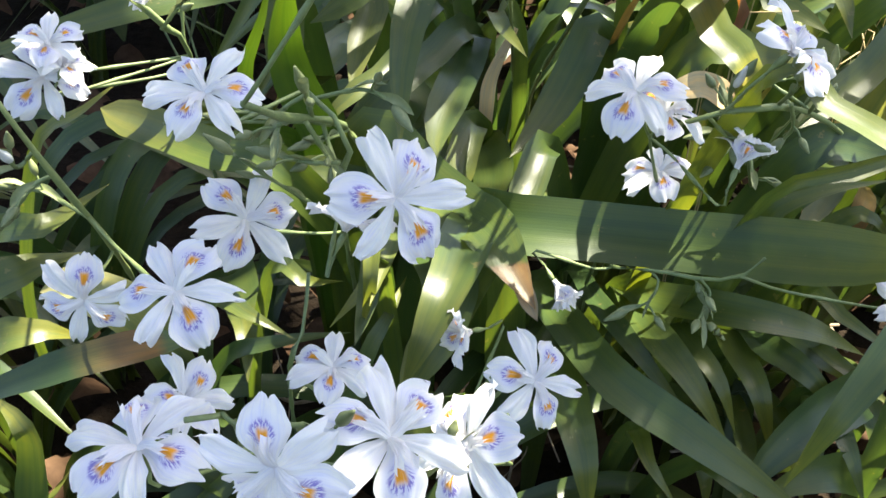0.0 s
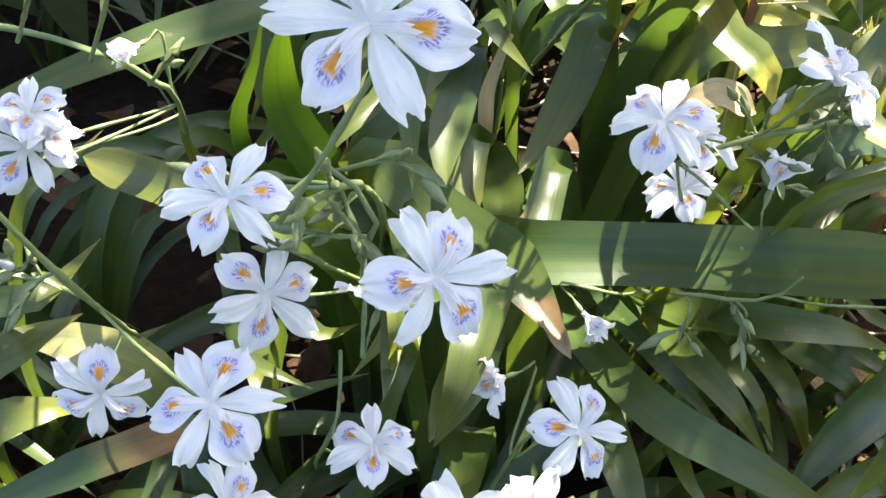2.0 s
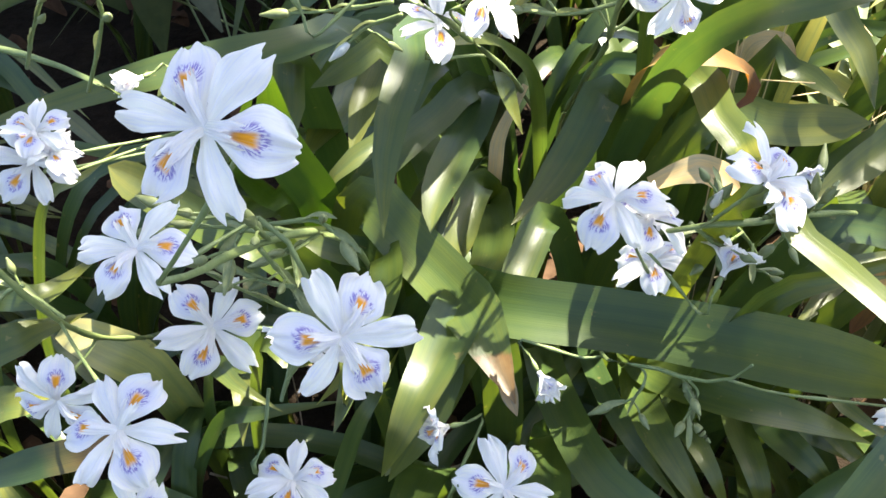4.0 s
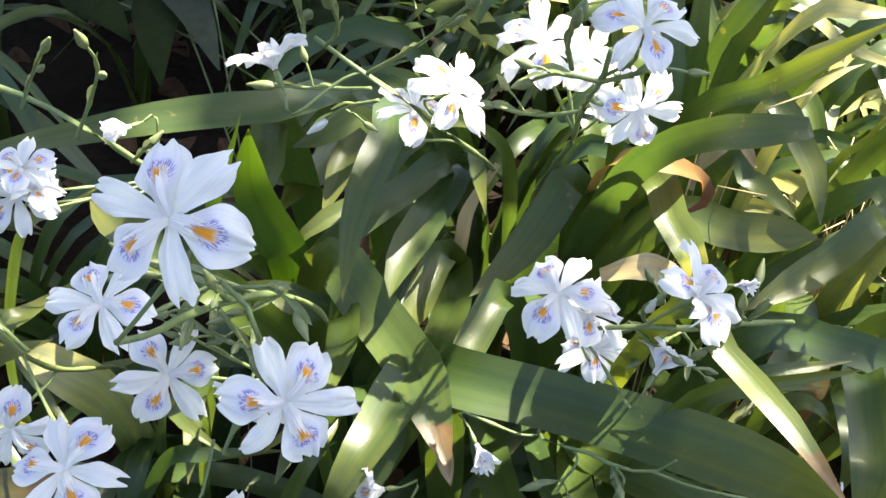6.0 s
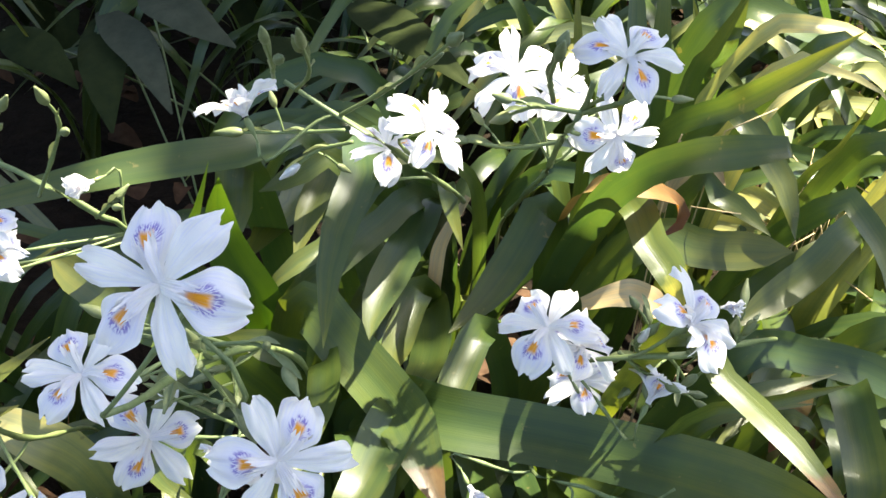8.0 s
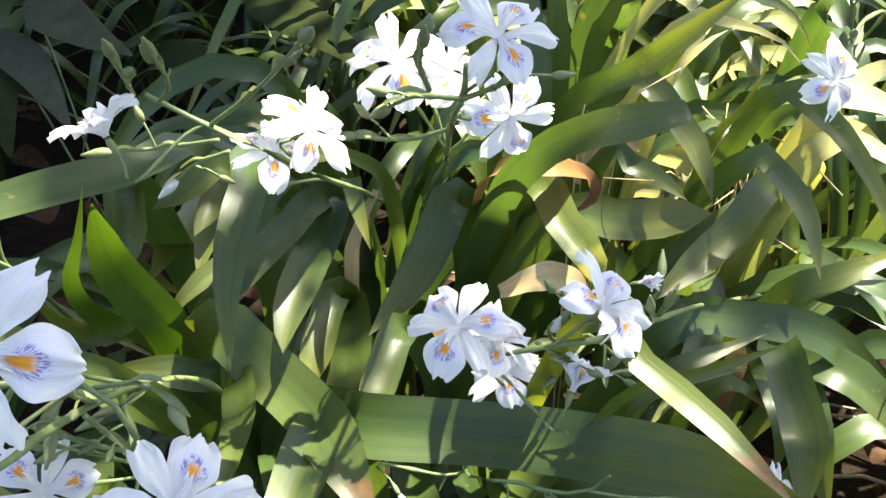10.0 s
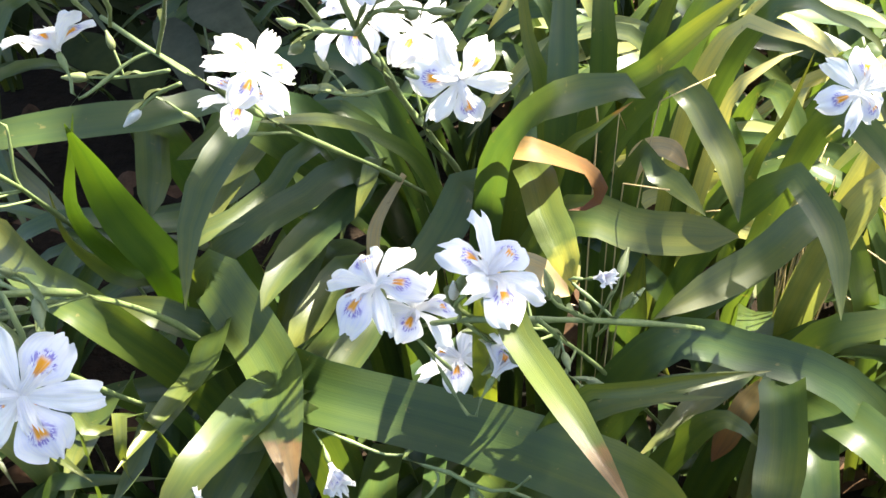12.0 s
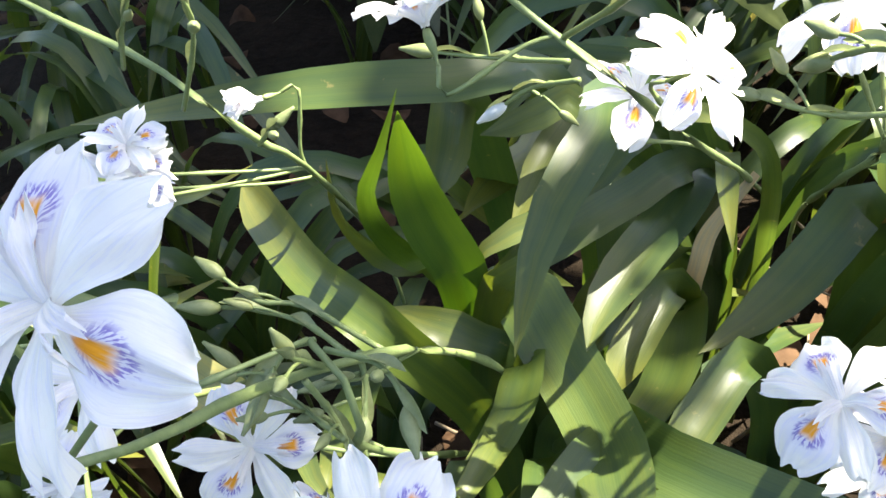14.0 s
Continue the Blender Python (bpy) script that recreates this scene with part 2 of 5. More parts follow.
def spline(points, n):
    """n + 1 points along a smooth curve through the given ones."""
    p = [Vector(q) for q in points]
    p = [p[0] * 2 - p[1]] + p + [p[-1] * 2 - p[-2]]
    lengths = [max((p[i + 1] - p[i]).length, 1e-5) for i in range(1, len(p) - 2)]
    total, out = sum(lengths), []
    for s in range(n + 1):
        d, i = total * s / n, 0
        while i < len(lengths) - 1 and d > lengths[i]:
            d -= lengths[i]
            i += 1
        t = min(d / lengths[i], 1.0)
        a, b, c, e = p[i], p[i + 1], p[i + 2], p[i + 3]
        out.append(0.5 * ((2 * b) + (c - a) * t + (2 * a - 5 * b + 4 * c - e) * t * t + (3 * b - a - 3 * c + e) * t ** 3))
    return out


def grid_faces(rows, cols, start=0):
    return [(start + r * cols + c, start + r * cols + c + 1, start + (r + 1) * cols + c + 1, start + (r + 1) * cols + c)
            for r in range(rows - 1) for c in range(cols - 1)]


def footed(points, reach=0.05):
    """A leaf's curve with its hidden lower part, down to the soil."""
    p, q = Vector(points[0]), Vector(points[1])
    d = Vector((p.x - q.x, p.y - q.y, 0))
    d = d.normalized() if d.length > 1e-4 else Vector((0, 1, 0))
    return [Vector((p.x, p.y, 0)) + d * reach * 0.8 + Vector((0, 0.015, 0.01)), Vector((p.x, p.y, p.z * 0.55)) + d * reach * 0.75] + [Vector(v) for v in points]


def blade(points, width, twist=0.0, steps=22, across=6, keel=0.16, rng=random, blunt=0.3, lean=Vector((0, 0, 1))):
    """A strap leaf along a curve: verts, faces, uvs. It narrows to a point at its end, is folded a little along the middle and waves at its edges."""
    line = spline(points, steps)
    verts, uvs = [], []
    phase, wave = rng.uniform(0, 6.28), rng.uniform(0.03, 0.12)
    drift = rng.uniform(-12, 12)
    for i, p in enumerate(line):
        u = i / steps
        tan = (line[min(i + 1, steps)] - line[max(i - 1, 0)]).normalized()
        side = tan.cross(lean)
        if side.length < 0.05:
            side = Vector((1, 0, 0))
        side.normalize()
        side = Matrix.Rotation(radians(twist + drift * (u - 0.5)), 3, tan) @ side
        normal = side.cross(tan)
        full = min(1.0, 0.45 + 1.25 * u) * (1.0 if u < 1 - blunt else max(0.0, 1 - (max(0.0, u - 1 + blunt) / blunt) ** 1.7))
        w = width * 0.5 * max(full, 0.015)
        for c in range(across + 1):
            s = 2 * c / across - 1
            lift = keel * w * (abs(s) ** 1.4 - 0.4) + wave * w * math.sin(phase + 7 * u + 2.2 * s) * abs(s)
            verts.append(p + side * (w * s * (1 + 0.02 * math.sin(23 * u + phase + s))) + normal * lift)
            uvs.append((u, c / across))
    return verts, grid_faces(steps + 1, across + 1), uvs


def tube(points, radius, steps=14, sides=8, knots=()):
    """A round stem along a curve, swollen at its knots: verts and faces."""
    line = spline(points, steps)
    verts = []
    for i, p in enumerate(line):
        u = i / steps
        tan = (line[min(i + 1, steps)] - line[max(i - 1, 0)]).normalized()
        a = tan.orthogonal().normalized()
        b = tan.cross(a)
        r = radius(u) if callable(radius) else radius
        r *= 1 + sum(0.5 * math.exp(-((u - kn) / 0.035) ** 2) for kn in knots)
        verts += [p + (a * math.cos(6.2832 * s / sides) + b * math.sin(6.2832 * s / sides)) * r for s in range(sides)]
    faces = [(i * sides + s, i * sides + (s + 1) % sides, (i + 1) * sides + (s + 1) % sides, (i + 1) * sides + s) for i in range(steps) for s in range(sides)]
    faces += [tuple(range(sides))[::-1], tuple(steps * sides + s for s in range(sides))]
    return verts, faces


def local(verts, base):
    b = Vector(base)
    return [v - b for v in verts]


# ---- ground ----
def ground_height(x, y):
    return 0.012 * noise.noise(Vector((x * 3, y * 3, 0))) + 0.006 * noise.noise(Vector((x * 14, y * 14, 3)))


def build_ground():
    xs = [-60, -12, -3] + [-1.5 + 0.05 * i for i in range(71)] + [4, 12, 60]
    ys = [-60, -12, -3] + [-1.0 + 0.05 * i for i in range(71)] + [5, 14, 60]
    verts = [Vector((x, y, ground_height(x, y))) for y in ys for x in xs]
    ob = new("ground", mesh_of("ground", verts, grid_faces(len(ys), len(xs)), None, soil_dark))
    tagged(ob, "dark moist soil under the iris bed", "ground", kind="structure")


build_ground()


def build_litter():
    """Fallen brown leaves and dry stalks lying on the soil."""
    rng = random.Random(5)
    verts, faces = [], []
    for _ in range(1500):
        x, y = rng.uniform(-0.8, 1.2), rng.uniform(0.1, 2.0)
        if x < 0.05 and y > 0.6 and rng.random() < 0.75:
            continue
        z = ground_height(x, y) + rng.uniform(0.003, 0.05)
        a, l, w = rng.uniform(0, 6.28), rng.uniform(0.02, 0.05), rng.uniform(0.008, 0.02)
        d, s = Vector((math.cos(a), math.sin(a), rng.uniform(-0.4, 0.4))), Vector((-math.sin(a), math.cos(a), rng.uniform(-0.5, 0.5)))
        n0 = len(verts)
        for i in range(5):
            u = i / 4
            ww = w * math.sin(3.14 * (0.08 + 0.84 * u))
            c = Vector((x, y, z)) + d * (l * (u - 0.5)) + Vector((0, 0, 0.012 * math.sin(3.14 * u)))
            verts += [c - s * ww, c + Vector((0, 0, -0.003)), c + s * ww]
        faces += grid_faces(5, 3, n0)
    ob = new("leaf_litter", mesh_of("leaf_litter", verts, faces, None, litter_brown))
    tagged(ob, "curled brown fallen leaves scattered on dark soil", "leaf litter", kind="stuff")
    verts, faces = [], []
    for _ in range(420):
        x, y = rng.uniform(-0.6, 0.9), rng.uniform(0.15, 1.3)
        if x < 0.08 and y > 0.55:
            continue
        z = ground_height(x, y) + rng.uniform(0.004, 0.09)
        a, l = rng.uniform(0, 6.28), rng.uniform(0.04, 0.16)
        p = [Vector((x, y, z)) + Vector((math.cos(a + 0.3 * rng.uniform(-1, 1)), math.sin(a), rng.uniform(-0.15, 0.25))) * (l * i / 3) for i in range(4)]
        v, f = tube(p, rng.uniform(0.0005, 0.0018), 6, 5)
        n0 = len(verts)
        verts += v
        faces += [tuple(n0 + i for i in q) for q in f]
    ob = new("dry_stalks", mesh_of("dry_stalks", verts, faces, None, twig_grey))
    tagged(ob, "thin grey dry stalks and twigs lying on the soil", "twigs", kind="stuff")


build_litter()


# ---- iris leaves ----
TOWARDS_PATH = Vector((-0.08, -0.5, 0.86))             # the way the blades of the plants at the path's edge face
FACING = (0.05, -0.66, 0.75)                           # the way the broad outer blades turn their upper side


def leaf_part(plant, points, width, twist=0.0, material=None, name="leaf", label="", rng=random, steps=30, across=6, keel=0.24, blunt=0.25, foot=True, lean=None):
    base = WORLD[plant].translation
    if foot and points[0][2] < 0.365:
        points = footed(points)
    v, f, uv = blade(points, width, twist, steps, across, keel, rng, blunt, Vector(lean) if lean else TOWARDS_PATH)
    return part(name, mesh_of(name, local(v, base), f, uv, material or leaf_green), plant, label=label)


def iris_plant(at, label):
    x, y = at
    return thing("iris_plant", (x, y, ground_height(x, y)), label, "iris", "iris plants of the bed")


plant_c = iris_plant((0.02, 0.53), "large iris plant with broad arching dark green leaves")
plant_s = iris_plant((-0.12, 0.52), "young upright iris fan with fresh green curled leaves")
plant_r = iris_plant((0.16, 0.55), "iris plant with long arching sunlit leaves and yellowing tips")
plant_b = iris_plant((0.17, 0.72), "sunlit upright bright green iris fan behind")
plant_f = iris_plant((0.09, 0.42), "iris plant with broad dark leaves fanning towards the path")
plant_l = iris_plant((-0.15, 0.37), "iris plant with a leaf turning orange")
plant_d = iris_plant((0.10, 0.56), "withered iris plant with dry brown and straw leaves")

leaf_rng = random.Random(3)
leaf_part(plant_c, [(-0.04, 0.46, 0.02), (-0.036, 0.44, 0.2), (0, 0.392, 0.287), (0.039, 0.37, 0.302), (0.099, 0.362, 0.302), (0.15, 0.343, 0.311), (0.188, 0.314, 0.331), (0.204, 0.279, 0.363)], 0.031155, 0, leaf_green, rng=leaf_rng, blunt=0.15, lean=FACING, foot=False)
leaf_part(plant_c, [(-0.062, 0.47, 0.02), (-0.06, 0.455, 0.2), (-0.041, 0.425, 0.32), (-0.012, 0.404, 0.306), (0.012, 0.376, 0.304), (0.022, 0.352, 0.315), (0.042, 0.311, 0.303)], 0.02883, 0, leaf_browntip, label="green leaf with a dry brown tip", rng=leaf_rng, blunt=0.12, lean=FACING, foot=False)
leaf_part(plant_c, [(0.03, 0.6, 0.02), (0.028, 0.592, 0.2), (0.005, 0.5, 0.37), (-0.012, 0.448, 0.408), (-0.009, 0.427, 0.408), (-0.015, 0.401, 0.401), (-0.019, 0.38, 0.383), (-0.02, 0.364, 0.353)], 0.017856, 8, leaf_green, rng=leaf_rng, blunt=0.14, lean=FACING, foot=False)
leaf_part(plant_c, [(0.03, 0.6, 0.02), (0.028, 0.592, 0.2), (-0.038, 0.539, 0.35), (-0.04, 0.511, 0.348), (-0.045, 0.482, 0.344), (-0.051, 0.452, 0.327)], 0.018042, 5, leaf_green, rng=leaf_rng, blunt=0.09, lean=FACING, foot=False)
leaf_part(plant_c, [(0.03, 0.6, 0.02), (0.028, 0.592, 0.2), (-0, 0.512, 0.347), (-0.021, 0.483, 0.339), (-0.036, 0.455, 0.335), (-0.052, 0.441, 0.332), (-0.066, 0.433, 0.315)], 0.011253, -8, leaf_green, rng=leaf_rng, blunt=0.08, lean=FACING, foot=False)
leaf_part(plant_c, [(0.03, 0.6, 0.02), (0.028, 0.592, 0.2), (0.016, 0.517, 0.328), (-0.005, 0.484, 0.333), (-0.023, 0.457, 0.332), (-0.043, 0.443, 0.319), (-0.062, 0.442, 0.297)], 0.017205, -5, leaf_green, rng=leaf_rng, blunt=0.09, lean=FACING, foot=False)
leaf_part(plant_c, [(0.03, 0.6, 0.02), (0.028, 0.592, 0.2), (0.021, 0.535, 0.316), (0.013, 0.496, 0.32), (0.005, 0.458, 0.325), (-0.003, 0.425, 0.321), (-0.003, 0.402, 0.32)], 0.022134, 0, leaf_green, rng=leaf_rng, blunt=0.11, lean=FACING, foot=False)
leaf_part(plant_c, [(0.03, 0.6, 0.02), (0.028, 0.592, 0.2), (0.028, 0.528, 0.33), (0.034, 0.478, 0.35), (0.042, 0.428, 0.364)], 0.010509, 0, leaf_green, rng=leaf_rng, blunt=0.19, lean=FACING, foot=False)
leaf_part(plant_c, [(0.06, 0.62, 0.02), (0.055, 0.6, 0.2), (0.048, 0.552, 0.309), (0.031, 0.51, 0.36), (0.02, 0.465, 0.395), (0.002, 0.422, 0.418)], 0.010509, 0, leaf_green, rng=leaf_rng, blunt=0.14, lean=FACING, foot=False)
leaf_part(plant_c, [(0.1, 0.56, 0.02), (0.102, 0.535, 0.22), (0.089, 0.498, 0.34), (0.073, 0.482, 0.317), (0.057, 0.462, 0.301), (0.037, 0.438, 0.294)], 0.023064, 0, leaf_green, rng=leaf_rng, blunt=0.13, lean=FACING, foot=False)
leaf_part(plant_c, [(-0.035, 0.48, 0.02), (-0.035, 0.446, 0.25), (-0.028, 0.396, 0.284), (-0.024, 0.348, 0.315), (-0.032, 0.299, 0.317)], 0.014508, 0, leaf_green, rng=leaf_rng, blunt=0.21, lean=FACING, foot=False)
leaf_part(plant_c, [(0.08, 0.5, 0.02), (0.076, 0.475, 0.2), (0.057, 0.429, 0.308), (0.047, 0.404, 0.308), (0.039, 0.38, 0.302), (0.033, 0.362, 0.285)], 0.018135, 0, leaf_green, rng=leaf_rng, blunt=0.10, lean=FACING, foot=False)
leaf_part(plant_c, [(0.03, 0.54, 0.02), (0.028, 0.52, 0.18), (0.02, 0.481, 0.287), (0.009, 0.436, 0.289), (0.008, 0.402, 0.295)], 0.018135, 0, leaf_green, rng=leaf_rng, blunt=0.09, lean=FACING, foot=False)
leaf_part(plant_c, [(0.03, 0.6, 0.02), (0.028, 0.592, 0.2), (-0.029, 0.489, 0.37), (-0.052, 0.481, 0.365), (-0.073, 0.476, 0.356)], 0.014601, 0, leaf_green, rng=leaf_rng, blunt=0.06, lean=FACING, foot=False)
leaf_part(plant_c, [(0.03, 0.6, 0.02), (0.028, 0.592, 0.2), (-0.057, 0.571, 0.29), (-0.069, 0.538, 0.299), (-0.079, 0.506, 0.302), (-0.083, 0.476, 0.306)], 0.020646, 0, leaf_green, rng=leaf_rng, blunt=0.12, lean=FACING, foot=False)
leaf_part(plant_s, [(-0.07, 0.57, 0.02), (-0.072, 0.54, 0.2), (-0.083, 0.488, 0.364), (-0.088, 0.476, 0.345), (-0.092, 0.465, 0.321)], 0.022413, 0, leaf_green, rng=leaf_rng, blunt=0.06, lean=FACING, foot=False)
leaf_part(plant_s, [(-0.08, 0.5, 0.02), (-0.07, 0.462, 0.2), (-0.066, 0.432, 0.31), (-0.073, 0.424, 0.342), (-0.077, 0.416, 0.37), (-0.073, 0.402, 0.402), (-0.064, 0.381, 0.436)], 0.02325, 0, leaf_spear, label="fresh translucent green young leaf", rng=leaf_rng, lean=(0.25, -0.75, 0.6), blunt=0.25, foot=False)
leaf_part(plant_s, [(-0.08, 0.5, 0.02), (-0.085, 0.468, 0.268), (-0.098, 0.447, 0.3), (-0.102, 0.427, 0.335), (-0.097, 0.412, 0.368), (-0.084, 0.403, 0.398), (-0.075, 0.404, 0.427)], 0.011625, 0, leaf_spear, label="fresh translucent green young leaf", rng=leaf_rng, lean=(0.3, -0.75, 0.6), blunt=0.32, foot=False)
leaf_part(plant_s, [(-0.085, 0.51, 0.02), (-0.09, 0.473, 0.253), (-0.116, 0.457, 0.284), (-0.131, 0.445, 0.318), (-0.132, 0.443, 0.354)], 0.013392, 0, leaf_green, rng=leaf_rng, lean=(-0.3, -0.6, 0.7), blunt=0.25, foot=False)
leaf_part(plant_s, [(-0.04, 0.45, 0.02), (-0.045, 0.415, 0.22), (-0.078, 0.378, 0.33), (-0.115, 0.394, 0.331), (-0.147, 0.418, 0.326), (-0.194, 0.461, 0.311)], 0.020925, 0, leaf_green, rng=leaf_rng, blunt=0.06, lean=FACING, foot=False)
leaf_part(plant_s, [(-0.04, 0.47, 0.02), (-0.03, 0.42, 0.262), (-0.052, 0.408, 0.302), (-0.07, 0.402, 0.313), (-0.092, 0.405, 0.312)], 0.01674, 0, leaf_green, rng=leaf_rng, blunt=0.10, lean=FACING, foot=False)
leaf_part(plant_r, [(0.09, 0.58, 0.02), (0.092, 0.5, 0.25), (0.106, 0.443, 0.379), (0.121, 0.416, 0.427), (0.138, 0.388, 0.458), (0.154, 0.373, 0.472), (0.167, 0.373, 0.475), (0.172, 0.383, 0.465)], 0.015996, 4, leaf_green, rng=leaf_rng, blunt=0.09, lean=FACING, foot=False)
leaf_part(plant_r, [(0.12, 0.6, 0.02), (0.14, 0.575, 0.27), (0.184, 0.528, 0.393), (0.206, 0.512, 0.38), (0.218, 0.494, 0.368), (0.225, 0.476, 0.347)], 0.016275, 0, leaf_green, rng=leaf_rng, blunt=0.08, lean=FACING, foot=False)
leaf_part(plant_r, [(0.13, 0.58, 0.02), (0.132, 0.55, 0.25), (0.147, 0.52, 0.375), (0.175, 0.489, 0.422), (0.194, 0.47, 0.453), (0.217, 0.461, 0.482)], 0.013485, 8, leaf_green, rng=leaf_rng, blunt=0.14, lean=FACING, foot=False)
leaf_part(plant_r, [(0.1, 0.56, 0.02), (0.1, 0.53, 0.22), (0.12, 0.46, 0.38), (0.134, 0.426, 0.379), (0.144, 0.403, 0.376), (0.15, 0.398, 0.358)], 0.01767, 0, leaf_yellowtip, label="leaf with a yellow end", rng=leaf_rng, blunt=0.06, lean=FACING, foot=False)
leaf_part(plant_r, [(0.12, 0.44, 0.02), (0.11, 0.41, 0.2), (0.124, 0.327, 0.412), (0.14, 0.294, 0.424), (0.16, 0.265, 0.423), (0.179, 0.242, 0.413)], 0.011067, -5, leaf_browntip, label="long sunlit leaf with a dry brown tip", rng=leaf_rng, blunt=0.09, lean=FACING, foot=False)
leaf_part(plant_r, [(0.15, 0.6, 0.02), (0.168, 0.514, 0.344), (0.181, 0.503, 0.355), (0.193, 0.489, 0.358), (0.208, 0.468, 0.355)], 0.012276, 0, leaf_green, rng=leaf_rng, blunt=0.07, lean=FACING, foot=False)
leaf_part(plant_r, [(0.08, 0.5, 0.02), (0.09, 0.48, 0.2), (0.135, 0.473, 0.337), (0.181, 0.477, 0.335), (0.227, 0.478, 0.337)], 0.022227, 8, leaf_green, rng=leaf_rng, blunt=0.06, lean=FACING, foot=False)
leaf_part(plant_r, [(0.36, 0.6, 0.02), (0.33, 0.57, 0.2), (0.276, 0.512, 0.33), (0.236, 0.473, 0.325), (0.188, 0.436, 0.313)], 0.019251, 0, leaf_green, rng=leaf_rng, blunt=0.10, lean=FACING, foot=False)
leaf_part(plant_r, [(0.12, 0.43, 0.02), (0.14, 0.415, 0.2), (0.189, 0.415, 0.313), (0.231, 0.424, 0.309), (0.276, 0.42, 0.3), (0.311, 0.414, 0.267), (0.343, 0.414, 0.223)], 0.020181, 5, leaf_green, rng=leaf_rng, blunt=0.17, lean=FACING, foot=False)
leaf_part(plant_r, [(0.11, 0.4, 0.02), (0.12, 0.37, 0.2), (0.149, 0.354, 0.328), (0.183, 0.351, 0.351), (0.223, 0.359, 0.359)], 0.007254, 30, leaf_green, rng=leaf_rng, blunt=0.10, lean=FACING, foot=False)
leaf_part(plant_r, [(0.26, 0.47, 0.02), (0.256, 0.455, 0.18), (0.249, 0.419, 0.296), (0.247, 0.374, 0.305), (0.241, 0.339, 0.307), (0.242, 0.338, 0.297), (0.24, 0.322, 0.275)], 0.02139, 28, leaf_green, rng=leaf_rng, blunt=0.13, lean=FACING, foot=False)
leaf_part(plant_r, [(0.19, 0.56, 0.02), (0.2, 0.52, 0.25), (0.239, 0.484, 0.366), (0.255, 0.474, 0.367), (0.267, 0.453, 0.355), (0.271, 0.427, 0.332)], 0.014415, 0, leaf_green, rng=leaf_rng, blunt=0.11, lean=FACING, foot=False)
leaf_part(plant_c, [(-0.03, 0.41, 0.02), (-0.03, 0.375, 0.22), (-0.032, 0.345, 0.308), (-0.035, 0.321, 0.299), (-0.04, 0.298, 0.292)], 0.010974, 0, leaf_green, rng=leaf_rng, blunt=0.09, lean=FACING, foot=False)
leaf_part(plant_f, [(0.035, 0.42, 0.02), (0.034, 0.37, 0.25), (0.021, 0.352, 0.3), (0, 0.328, 0.274), (-0.022, 0.31, 0.24)], 0.02232, 0, leaf_green, rng=leaf_rng, blunt=0.09, lean=FACING, foot=False)
leaf_part(plant_d, [(0.043, 0.52, 0.329), (0.029, 0.505, 0.304), (0.026, 0.5, 0.28), (0.025, 0.505, 0.248)], 0.0093, 20, leaf_straw, label="dry straw-coloured leaf", rng=leaf_rng, foot=False, lean=FACING)
leaf_part(plant_c, [(-0.027, 0.404, 0.3), (-0.023, 0.375, 0.31), (-0.026, 0.349, 0.31), (-0.035, 0.332, 0.3), (-0.056, 0.33, 0.27)], 0.01862, 10, leaf_green, rng=leaf_rng)
leaf_part(plant_c, [(0.019, 0.385, 0.29), (0.004, 0.32, 0.315), (-0.007, 0.294, 0.305), (-0.019, 0.291, 0.27)], 0.02646, 0, leaf_green, rng=leaf_rng)
leaf_part(plant_c, [(-0.03, 0.322, 0.33), (-0.032, 0.307, 0.32), (-0.039, 0.316, 0.28)], 0.01078, 0, leaf_green, rng=leaf_rng)
leaf_part(plant_c, [(-0.048, 0.515, 0.36), (-0.078, 0.471, 0.386), (-0.13, 0.449, 0.387), (-0.184, 0.429, 0.380), (-0.25, 0.423, 0.36)], 0.021, 0, leaf_green, rng=leaf_rng)
leaf_part(plant_c, [(-0.032, 0.569, 0.25), (-0.01, 0.496, 0.28), (-0.004, 0.446, 0.285), (-0.017, 0.435, 0.26)], 0.02352, 10, leaf_green, rng=leaf_rng)
leaf_part(plant_c, [(0.023, 0.494, 0.26), (0.028, 0.427, 0.29), (0.019, 0.396, 0.29), (-0.003, 0.4, 0.25)], 0.02548, 15, leaf_green, rng=leaf_rng)
leaf_part(plant_c, [(0.011, 0.555, 0.24), (0.001, 0.501, 0.28), (-0.018, 0.478, 0.27), (-0.034, 0.471, 0.23)], 0.02352, 0, leaf_green, rng=leaf_rng)
leaf_part(plant_c, [(-0.008, 0.391, 0.27), (0.004, 0.342, 0.29), (-0.002, 0.314, 0.28), (-0.02, 0.307, 0.24)], 0.03146, 0, leaf_green, rng=leaf_rng)
leaf_part(plant_s, [(-0.225, 0.43, 0.3), (-0.191, 0.43, 0.33), (-0.172, 0.444, 0.34)], 0.01078, 0, leaf_green, rng=leaf_rng)
leaf_part(plant_r, [(0.189, 0.53, 0.2), (0.215, 0.506, 0.265), (0.252, 0.515, 0.3), (0.295, 0.55, 0.31)], 0.02156, -10, leaf_green, rng=leaf_rng)
leaf_part(plant_r, [(0.259, 0.453, 0.25), (0.283, 0.41, 0.285), (0.309, 0.395, 0.27), (0.346, 0.389, 0.22)], 0.02352, 0, leaf_green, rng=leaf_rng)
leaf_part(plant_r, [(0.267, 0.458, 0.28), (0.297, 0.453, 0.31), (0.347, 0.464, 0.32)], 0.0196, 0, leaf_green, rng=leaf_rng)
leaf_part(plant_r, [(0.276, 0.496, 0.22), (0.257, 0.418, 0.27), (0.253, 0.383, 0.27), (0.257, 0.385, 0.23)], 0.02548, 0, leaf_green, rng=leaf_rng)
